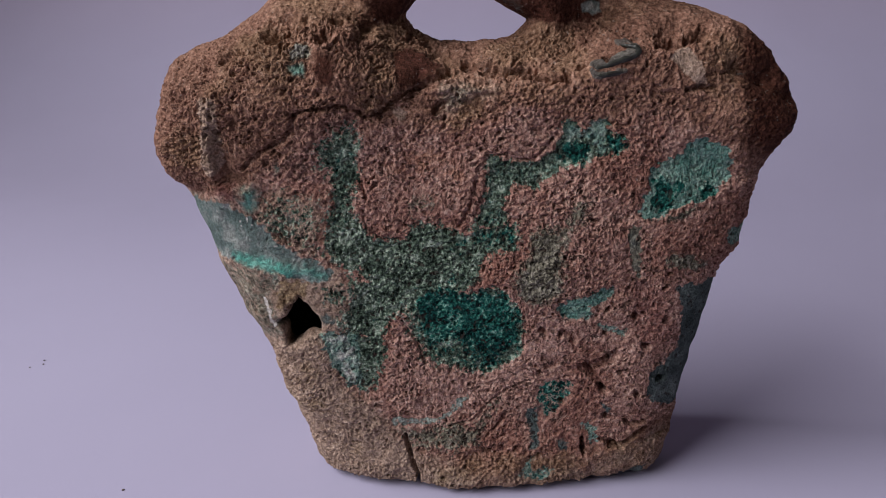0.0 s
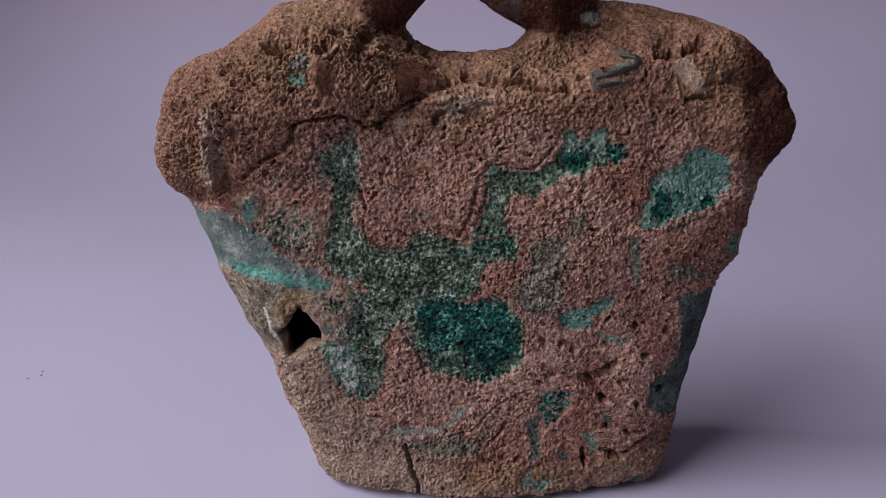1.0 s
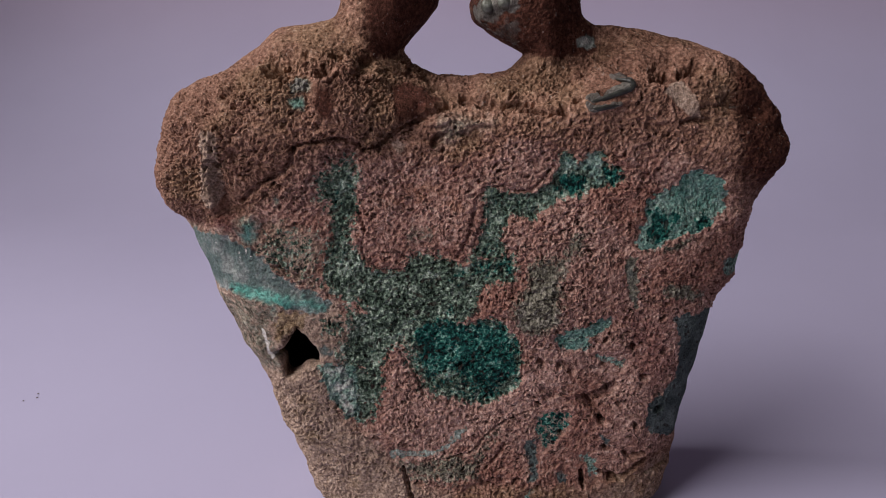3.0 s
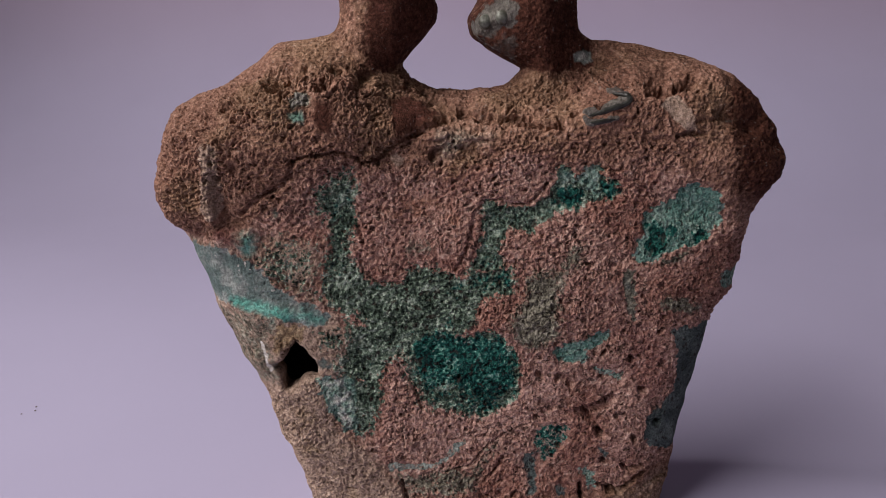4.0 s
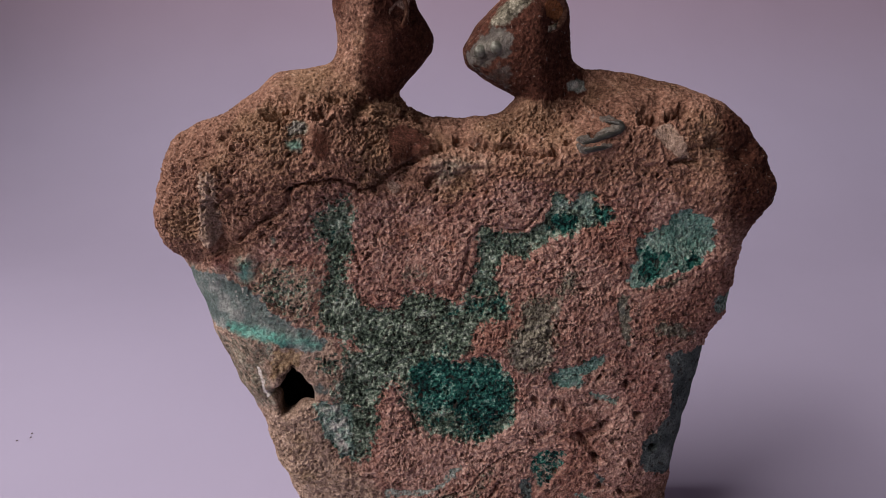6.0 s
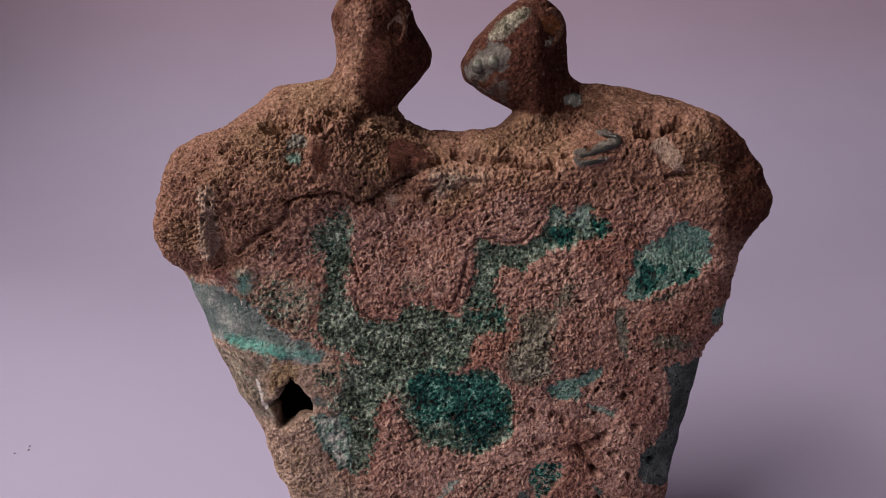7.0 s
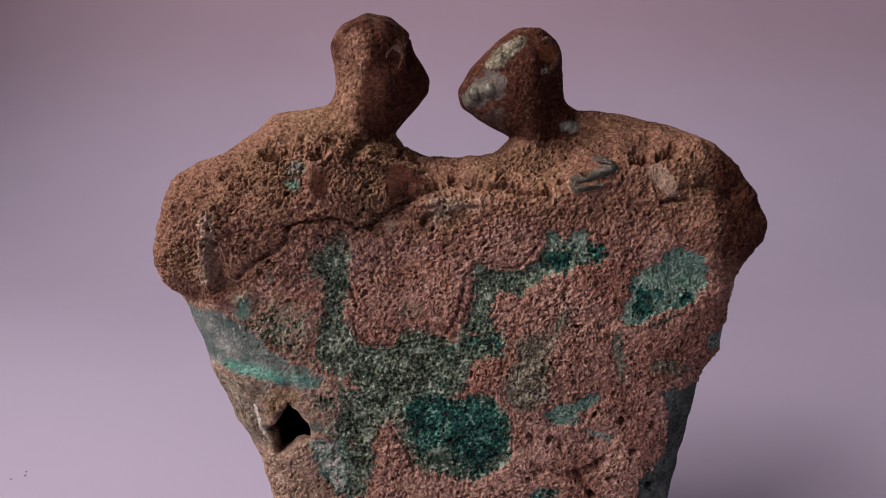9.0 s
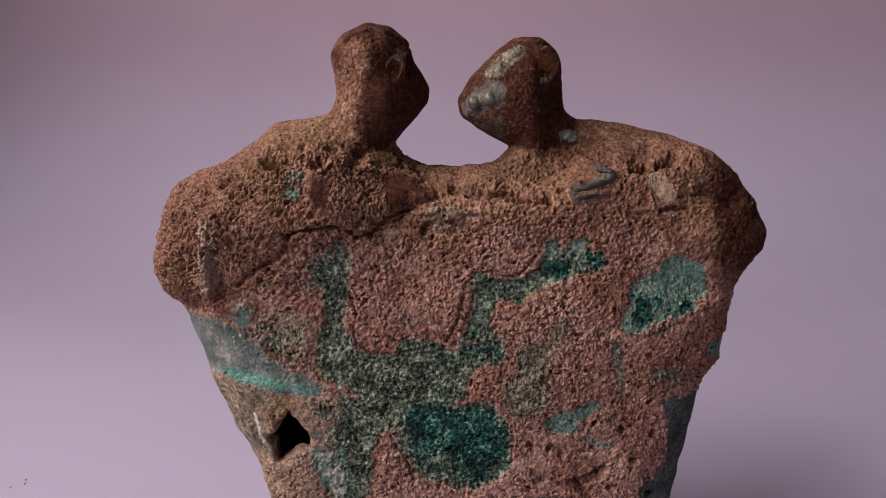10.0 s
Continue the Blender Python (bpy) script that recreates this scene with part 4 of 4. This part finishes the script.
def weathered(v, n):
    """Moves the skin out and in by its crusts, and gives the masks of their colours, some with shade in them."""
    front = v[:, 1] < 9
    p = v.copy()
    warp = np.stack([perlin(p, 7, s) * 0.6 + perlin(p, 3, s + 1) * 0.9 + perlin(p, 1.3, s + 2) * 1.2 for s in (11, 15)], 1)
    x, z = v[:, 0] + warp[:, 0], v[:, 2] + warp[:, 1]
    face = (n[:, 1] < 0.35).astype(np.float32)

    tame_x, tame_z = v[:, 0] + warp[:, 0] * 0.4, v[:, 2] + warp[:, 1] * 0.4

    def near(shape, margin, px, pz):
        sx, sz = [c[0] for c in shape], [c[1] for c in shape]
        return np.nonzero((px > min(sx) - margin) & (px < max(sx) + margin) & (pz > min(sz) - margin) & (pz < max(sz) + margin) & (face > 0))[0]

    def area(shape, width=1.6, tame=False):
        px, pz = (tame_x, tame_z) if tame else (x, z)
        at, out = near(shape, width, px, pz), np.zeros(len(v), np.float32)
        out[at] = soft(inside(shape, px[at], pz[at]), width)
        return out

    def trail(line, radius, width=1.6, tame=False):
        px, pz = (tame_x, tame_z) if tame else (x, z)
        at, out = near(line, radius + width, px, pz), np.zeros(len(v), np.float32)
        out[at] = soft(radius - along(line, px[at], pz[at]), width)
        return out

    def most(*masks):
        return np.maximum.reduce(masks)

    head = soft(z - 131, 4)
    soil = most(area(SOIL_TOP, 22), area(SOIL_LOW, 14), 1 - face, head)
    # tan thins to the right: shade of the sloping foot put into colour
    tan = most(area(SOIL_LOW, 14), area(FLANK, 7), trail(RIDGE_PALE, 2.2, 2.5) * 0.9) * (1 - 0.5 * soft(x + 2, 20))
    chips = most(area(STONE, 1, True), area(LENS, 1.5, True))
    tan = most(tan, area(STONE, 1, True) * 0.7, area(LENS, 1.5, True) * 0.85, area(GREY_HAZE, 12) * 0.75, area(PALE_BRUISE, 5) * 0.9, area(SADDLE_GREY, 9) * 0.6, area(PALE_BAND, 2) * 0.5, area(EAR_PALE, 1, True) * 0.6)
    soil = most(soil, tan)
    plate, tip = area(PLATE, 1.5, True), area(PLATE_TIP, 3, True)
    flake = most(tip, area(PLATE_BARE, 3, True))
    lobe = area(LOBE, 2, True)
    red = np.clip(1 - soil, 0, 1)
    isle_core = most(area(ISLE_CORE, 2.5), area(ISLE_FOOT, 2))
    isle_whole = area(ISLE, 1.6)
    stalk, field, fork, blob = area(STALK, 6), area(FIELD, 5), area(FORK, 2.6), area(BLOB, 2.6)
    east = soft(x - 2, 12)
    blob = blob * east + area(BLOB, 9) * (1 - east)
    field = most(field, area(FIELD_WEST, 8) * 0.9, area(SLATE_FAN, 5) * 0.9)
    fork_core = most(area(FORK_CORE, 3), area(FORK_END, 2))
    fleck = perlin(p, 5, 45) * 0.5 + perlin(p, 2, 46) * 0.4
    dark = most(blob * (0.5 + 0.25 * fleck), area(BLOB_CORE, 6) * 0.95, fork * (0.32 + 0.3 * fleck), fork_core * 0.75, stalk * (0.36 + 0.2 * fleck), field * np.clip(0.22 + 0.55 * fleck, 0, 0.55),
                isle_core * 0.95, area(BELT, 5) * (0.46 + 0.3 * fleck), isle_whole * 0.2, area(MID_SPOT, 2) * 0.3, area(LOW_SPOT, 2) * 0.55, area(FOOT_SPOT, 3) * 0.42)
    grey = most(field * 0.82, stalk * 0.78, blob * 0.95, fork * 0.9, area(GREY_HAZE, 12) * 0.54, area(WASH, 6) * 0.45, area(PALE_BRUISE, 6) * 0.58, area(LAYER, 8) * 0.12, area(NICK_GREY, 2, True) * 0.35)
    isle = most(isle_whole * 0.7, area(MID_SPOT, 2) * 0.7, area(MID_TAIL, 2) * 0.58, area(FOOT_SPOT, 3) * 0.6, area(LOW_SPOT, 2) * 0.5, area(RIM_NOTCH, 2) * 0.6, area(LOW_KNOT, 3) * 0.62)
    pale = most(area(CHALK_FAN, 3) * 0.95, area(PALE_BAND, 1.4) * 0.55, fork * (0.40 + 0.25 * soft(x - 28, 8)) * (1 - fork_core), isle)
    teal = most(trail(STREAK, 1.7, 3.5), trail(STREAK_END, 1.7, 4) * 0.75, trail(STREAK_LOW, 1.0, 3) * 0.6, area(TEAL_TIP, 5) * 0.85, area(TEAL_DAB, 3) * 0.5, area(TEAL_WISP, 3) * 0.35, isle_whole * (1 - isle_core) * 0.42, area(LOW_SPOT, 2) * 0.4, area(MID_SPOT, 2) * 0.45, area(SLEEK_SIDE, 4) * 0.2, area(GREEN_NICK, 1.5, True) * 0.62, area(PALE_BAND, 1.4) * soft(x + 2, 6) * 0.4)
    slate = most(area(RIM_STRIP, 2), area(SLATE_FAN, 3) * 0.34, area(LOW_TRAIL, 3) * 0.78, area(LOW_DAB, 3) * 0.78, area(LOW_FLECK, 2) * 0.7, area(GREY_BRUISE, 4) * 0.6, trail(FOOT_STRIP, 1.6, 3) * 0.8, area(RIM_NOTCH, 2) * 0.5, area(EDGE_STREAK, 1.5) * 0.5)
    slick = area(SLICK, 4) * (1 - area(OCHRE_LUMP, 3))
    sleek = most(area(SLEEK_SIDE, 3) * 0.95, area(STONE, 1, True) * 0.3, area(LENS, 1.5, True) * 0.25, area(SNOUT, 2.5) * 0.5, area(KNOB, 2, True) * 0.75)
    sunk = np.clip(most(dark * 1.1, isle, sleek * 0.7, slate * 0.4, pale * 0.8, field * 0.8, stalk * 0.8, blob, fork * 0.9), 0, 1)
    # bare: real metal, plus shade painted under the jaw and in the recess
    bare = most(area(SNOUT, 3) * 0.62, area(HEAD_SCALP, 3) * 0.45, area(JAW_SHADE, 3) * 0.55, area(RECESS_PIT, 3) * 0.5, trail(CURL, 0.7, 0.8, True) * 0.9, trail(CURL_LOW, 0.7, 0.8, True) * 0.8)
    orange = most(area(SOIL_LOW, 6) * soft(perlin(p, 9, 40) - 0.25, 0.4) * 0.5, area(EAR_ORANGE, 1.5, True), area(ORANGE_CLAY, 8) * 0.42)
    ochre = most(area(OCHRE_LUMP, 3) * 0.9, slick * 0.3, area(SOIL_LOW, 8) * soft(perlin(p, 12, 47) - 0.1, 0.5) * 0.45, area(TOP_BAND, 9) * np.clip(0.1 + 0.7 * perlin(p, 11, 48), 0, 0.2))
    olive = most(area(GREY_SIDE, 8) * 0.8, area(GREY_MID, 6) * 0.5, area(SADDLE_GREY, 9) * 0.45, area(EDGE_STREAK, 1.5) * 0.85, area(RIGHT_SMEAR, 4) * 0.7, area(ISLE_HEM, 2.5) * 0.8, area(NICK_GREY, 2, True) * 0.8, area(PALE_BAND, 2) * 0.4, area(KNOB, 2, True) * 0.3, area(BROW_PATCH, 2, True) * 0.85, area(EAR_TIP_PALE, 1, True) * 0.9, slick * 0.55, area(WASH, 6) * 0.62)
    scab = np.clip(perlin(p, 1.6, 49) + 0.5 * perlin(p, 0.8, 50) - 0.15, 0, 1) * 2
    white = most(area(SCABS, 5) * np.clip(scab, 0, 0.75), trail(SCRATCH, 0.4, 0.7, True), area(BROW_PATCH, 3, True) * 0.28, area(PALE_BAND, 2) * 0.46, area(CHALK_FAN, 4) * np.clip(0.42 + 0.6 * fleck, 0, 0.7), area(KNOB, 3, True) * 0.5, area(NICK_GREY, 2, True) * 0.45, area(EAR_TIP_PALE, 1, True) * 0.35)
    # umber: real browns, plus shade painted on cheek, neck, far shoulder and furrow
    umber = most(head * (1 - 0.6 * area(HEAD_LIT_SOIL, 5)) * most(area(LEFT_HEAD, 6), area(RIGHT_HEAD, 6)), area(TOP_BAND, 9) * 0.45, plate * 0.32, tip * 0.85, area(PLATE_BARE, 4, True) * 0.85, lobe * 0.55, trail(RIDGE_FURROW, 1.6, 2, True) * 0.35, area(NECK_SHADE, 3) * 0.9, area(SHADE_SIDE, 12) * 0.8, area(CHEEK_SHADE, 3))
    wine = most(area(RED_LOW, 8) * 0.6, lobe * 0.5, tip * 0.35, area(CHEEK_SHADE, 4) * 0.3)

    # relief: lumps, wormy grain, pits, and the step down from the crust to the oxides
    lump = perlin(p, 16, 20) * 0.8 + perlin(p, 7, 21) * (0.45 + 0.4 * soil) + perlin(p, 4, 34) * 0.35 * soil
    shift = np.stack([perlin(p, 2.0, s) for s in (51, 52, 53)], 1) * 0.35
    worm = np.sqrt(np.abs(perlin(p + shift, 1.0, 23)) + 0.01)
    mite = np.sqrt(np.abs(perlin(p + shift, 0.62, 24)) + 0.01)
    coarse = perlin(p, 3.2, 22)
    pits = np.clip(perlin(p + shift, 1.25, 26) - 0.22, 0, 1) * 3.0
    holes = np.clip(perlin(p + shift, 3.4, 27) - 0.36, 0, 1) * 4.5
    dots = np.clip(perlin(p, 1.5, 33) - 0.40, 0, 0.25) * 11.0
    crumb = perlin(p, 1.1, 28) * 0.6 + perlin(p, 0.6, 29) * 0.45
    level = most(area(CHEEK_SHADE, 4) * 0.85, area(BROW_PATCH, 3) * 0.85, area(HEAD_SCALP, 3) * 0.7, sleek, slate * 0.85, slick * 0.85, teal, chips, isle * 0.6, flake * 0.85, area(SHADE_SIDE, 14) * 0.5, area(PALE_BAND, 1.4) * 0.8, area(EDGE_STREAK, 1.5), area(RIGHT_SMEAR, 4) * 0.7, area(GREY_BRUISE, 4) * 0.7, area(KNOB, 2, True) * 0.7, area(EAR_ORANGE, 1.5, True) * 0.8, trail(CURL, 1.0, 0.8, True), trail(CURL_LOW, 0.9, 0.8, True), lobe * 0.5)
    crust = area(CRUST, 8)
    patchy = np.clip(0.9 + 0.7 * perlin(p, 9, 31) + 0.5 * perlin(p, 4, 32), 0.4, 1.4)
    rough = np.clip(0.95 + 0.15 * crust - 0.3 * dark - 0.25 * tan - 0.72 * level - 0.45 * flake - 0.55 * head - 0.5 * np.clip(bare, 0, 1), 0.10, 1.3)
    rough *= 1 - 0.35 * area(GULLIES, 10)
    rough *= 0.92 * patchy * (0.4 + 0.6 * np.clip(-1.6 * n[:, 1], 0, 1))
    wormy = np.clip(0.75 * red + 0.9 * crust + 0.3 * soil - 0.5 * np.clip(grey * 1.3, 0, 1) - 0.5 * tan, 0.1, 1)
    out = lump * (1 - 0.6 * head) + (coarse * 0.4 + (worm * 0.85 + mite * 0.75 - 0.7) * wormy + crumb * (1.35 - 0.6 * wormy)) * rough
    out -= (pits * (0.5 + 0.5 * wormy) + holes * (0.3 + 0.7 * np.maximum(crust, area(GULLIES, 8)) + 0.5 * tan) + dots * (0.45 + 0.3 * tan) * (1 - 0.8 * head)) * rough
    out += 0.8 * perlin(v * (0.12, 0.5, 0.8), 1.0, 30) * area(LAYER, 7)
    out += 1.2 * perlin(v * (0.3, 0.6, 1.0), 1.5, 36) * area(SADDLE_GREY, 7)
    out += 0.9 * (soil - 0.5) * face - 1.05 * sunk + 0.9 * plate
    for line, radius, high in RIDGES_MAIN + RIDGES_TOP + HEAD_RIDGES:
        out += high * trail(line, radius, radius * 1.4, True)
    for line, radius in EATEN_LOW + EATEN_HIGH + EATEN_TOP:
        out -= 2.3 * trail(line, radius, radius * 1.5, True)
    for line, radius, deep in CRACKS_MAIN + CRACKS_EDGE + CRACKS_ROCK + CRACKS_TOP:
        out -= deep * trail(line, radius, 0.5, True)
    out = np.where(front, out, lump * 0.4)
    out *= np.clip(v[:, 2] / 3, 0, 1)
    cave = inward(v)
    out[cave] = 0
    for mask in (red, grey, dark, teal, sleek, pale, isle, tan, orange, olive, white, slate, ochre, wine):
        mask[cave] = 0
    # the hollow's shade put into colour: only dark metal and umber on its walls
    bare[cave] = umber[cave] = 1
    a = np.stack([red, grey, dark, teal], 1)
    b = np.stack([sleek, pale, np.clip(bare, 0, 1), orange], 1)
    piece = np.zeros(len(v), np.int8)
    for k, on in enumerate((area(PLATE, 1, True) > 0.5, area(STONE, 1, True) > 0.5, area(LENS, 1, True) > 0.5, area(PLATE_TIP, 1, True) > 0.5, area(KNOB, 1, True) > 0.5, trail(STREAK, 1.6, 1, True) > 0.5,
                            area(BLOB, 1, True) > 0.5, area(FORK, 1, True) > 0.5, area(ISLE, 1, True) > 0.5, area(LOW_SPOT, 1, True) > 0.5, area(MID_SPOT, 1, True) > 0.5, area(FOOT_SPOT, 1, True) > 0.5)):
        piece[on] = k + 1
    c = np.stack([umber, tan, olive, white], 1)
    d = np.stack([slate, ochre, wine, area(SALMON, 7) * red], 1)
    return v + n * out[:, None], a, b, c, d, piece


def bronze_part(name, v, q, masks, parent, label=""):
    used = np.unique(q)
    remap = np.full(len(v), -1)
    remap[used] = np.arange(len(used))
    q = remap[q]
    me = bpy.data.meshes.new(name)
    me.vertices.add(len(used))
    me.vertices.foreach_set("co", (v[used] / 1000).astype(np.float32).ravel())
    me.loops.add(q.size)
    me.loops.foreach_set("vertex_index", q.astype(np.int32).ravel())
    me.polygons.add(len(q))
    me.polygons.foreach_set("loop_start", np.arange(0, q.size, 4, dtype=np.int32))
    me.update(calc_edges=True)
    me.polygons.foreach_set("use_smooth", np.ones(len(q), bool))
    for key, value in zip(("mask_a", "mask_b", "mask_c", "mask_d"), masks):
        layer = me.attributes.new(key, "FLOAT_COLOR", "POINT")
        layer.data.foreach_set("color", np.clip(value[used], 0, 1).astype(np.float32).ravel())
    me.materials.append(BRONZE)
    ob = new(name, me)
    ob.parent = parent
    return tagged(ob, label)


def small_part(name, bm, parent, label, mat=BARE):
    for f in bm.faces:
        f.smooth = True
    ob = new(name, mesh_from(name, bm, mat))
    ob.parent = parent
    return tagged(ob, label)


def boss(place, size, parent):
    """A worn round boss half sunk in the metal."""
    bm = bmesh.new()
    bmesh.ops.create_icosphere(bm, subdivisions=4, radius=size)
    for w in bm.verts:
        w.co *= 1 + 0.07 * noise.noise(w.co * 700 + place * 500)
        w.co.y *= 0.7
        w.co += place + Vector((0, size * 0.38, 0))
    return small_part("boss", bm, parent, "worn round boss of bare metal")


def rope(name, places, radius, parent, label, mat=BARE):
    """A tapered, uneven ridge laid along places on the skin."""
    bm = bmesh.new()
    fine = []
    for a, b in zip(places, places[1:]):
        fine += [a.lerp(b, i / 6) for i in range(6)]
    fine.append(places[-1])
    fine = [c + Vector((0, radius * 0.55, 0)) for c in fine]
    rings = []
    for i, c in enumerate(fine):
        ahead = (fine[min(i + 1, len(fine) - 1)] - fine[max(i - 1, 0)]).normalized()
        side = ahead.cross(Vector((0, 1, 0))).normalized()
        out = side.cross(ahead).normalized()
        t = i / (len(fine) - 1)
        w = radius * (0.25 + 0.75 * math.sin(math.pi * t) ** 0.5) * (1 + 0.12 * noise.noise(c * 400))
        rings.append([bm.verts.new(c + (side * math.cos(k * math.pi / 5) + out * math.sin(k * math.pi / 5) * 0.8) * w) for k in range(10)])
    for a, b in zip(rings, rings[1:]):
        for k in range(10):
            bm.faces.new((a[k], a[(k + 1) % 10], b[(k + 1) % 10], b[k]))
    bm.faces.new(rings[0])
    bm.faces.new(rings[-1][::-1])
    bmesh.ops.recalc_face_normals(bm, faces=bm.faces)
    return small_part(name, bm, parent, label, mat)


def bronze_vessel():
    v, q = solid()
    v = relax(v, q, 3)
    n = normals(v, q)
    toward = n[q][:, :, 1].mean(1) < 0.3
    root = tagged(new("bronze_vessel"), "excavated bronze vessel crusted with soil and green patina, on pale paper", "artifact")
    pieces = []
    for near in (True, False):
        w, f = v, q[toward == near]
        if near:
            w, f = refine(*compact(w, f))
            w, f = refine(relax(w, f, 2), f)
            w = relax(w, f, 2)
        else:
            w, f = compact(w, f)
        w, *masks = weathered(w, normals(w, f))
        w[:, 2] = np.maximum(w[:, 2], 0.15)
        pieces.append((w, f, masks))
    base = len(pieces[0][0])
    v = np.concatenate([pieces[0][0], pieces[1][0]])
    q = np.concatenate([pieces[0][1], pieces[1][1] + base])
    masks = [np.concatenate([pieces[0][2][k], pieces[1][2][k]]) for k in range(5)]
    *masks, piece = masks
    mid = v[q].mean(1)
    left = (mid[:, 2] > 131 - 0.25 * (mid[:, 0] + 17)) & (mid[:, 0] < 8)
    right = (mid[:, 2] > 131 + 0.1 * (mid[:, 0] - 24)) & (mid[:, 0] >= 8)
    kind = piece[q].max(1)
    kind[left | right] = 99
    for k, (name, label) in enumerate((("body", ""), ("crust_plate", "cracked dark brown plate of soil crust"), ("stone_chip", "smooth grey chip of stone"),
                                       ("metal_flake", "flat grey flake of bare metal"), ("crust_plate", "smooth dark red tip of the cracked plate"), ("knob", "pale grey-green knob"),
                                       ("verdigris_streak", "bright teal streak of verdigris"), ("malachite_patch", "large dark green crystalline patch"),
                                       ("malachite_patch", "forked dark green crystalline patch"), ("malachite_patch", "pale grey-green patch with a dark core"),
                                       ("malachite_patch", "small dark green patch"), ("malachite_patch", "small dull green patch"), ("malachite_patch", "green patch at the foot"))):
        bronze_part(name, v, q[kind == k], masks, root, label)
    west = bronze_part("finial", v, q[left], masks, root, "soil-crusted knob-shaped finial with a smooth brown side, shade put into its colour")
    east = bronze_part("finial", v, q[right], masks, root, "soil-crusted finial with a bare grey-green snout")

    def on_skin(x, z):
        """The place on the front of the skin at x and z (mm)."""
        at = np.nonzero((abs(v[:, 0] - x) < 0.5) & (abs(v[:, 2] - z) < 0.5))[0]
        return Vector((x, v[at, 1].min(), z)) / 1000

    for (x, z), size in zip([(11.6, 143.3), (15.7, 144.3)], (0.0018, 0.0017)):
        boss(on_skin(x, z), size, east)
    rope("ear_ridge", [on_skin(x, z) for x, z in [(28.5, 156.6), (30.1, 157.1), (32.1, 156.3), (33.3, 154.3), (33.1, 152.0), (31.7, 149.7), (29.6, 148.0)]], 0.0010, east, "rounded ridge of an ear", SOIL)
    rope("brow_ridge", [on_skin(x, z) for x, z in [(-9.0, 157.1), (-7.7, 155.9), (-7.2, 154.2), (-7.3, 152.2), (-8.3, 149.7)]], 0.0006, west, "soil-brown ridge beside a dark slot", SOIL)
    for line, wide in ((CURL, 0.0008), (CURL_LOW, 0.0006)):
        rope("metal_strip", [on_skin(x, z) for x, z in line], wide, root, "dark curled strip of metal", TARNISH)
    return root


bronze_vessel()


# ---- dust on the paper ----
def dust_speck(x, y, size):
    bm = bmesh.new()
    bmesh.ops.create_icosphere(bm, subdivisions=2, radius=size)
    for w in bm.verts:
        w.co *= 1 + 0.3 * noise.noise(w.co * 3000 + Vector((x, y, 0)) * 900)
        w.co.z = w.co.z * 0.5 + size * 0.4
    tagged(new("dust_speck", mesh_from("dust_speck", bm, DUST)), "tiny dark speck of dust lying on the paper", "dust", "dust on the paper").matrix_world = pose(x, y, 0)


for sx, sy, size in ((-0.1572, 0.0576, 0.0004), (-0.1560, 0.0545, 0.0004), (-0.1600, 0.0520, 0.00035), (-0.0941, -0.0211, 0.0004)):
    dust_speck(sx, sy, size)
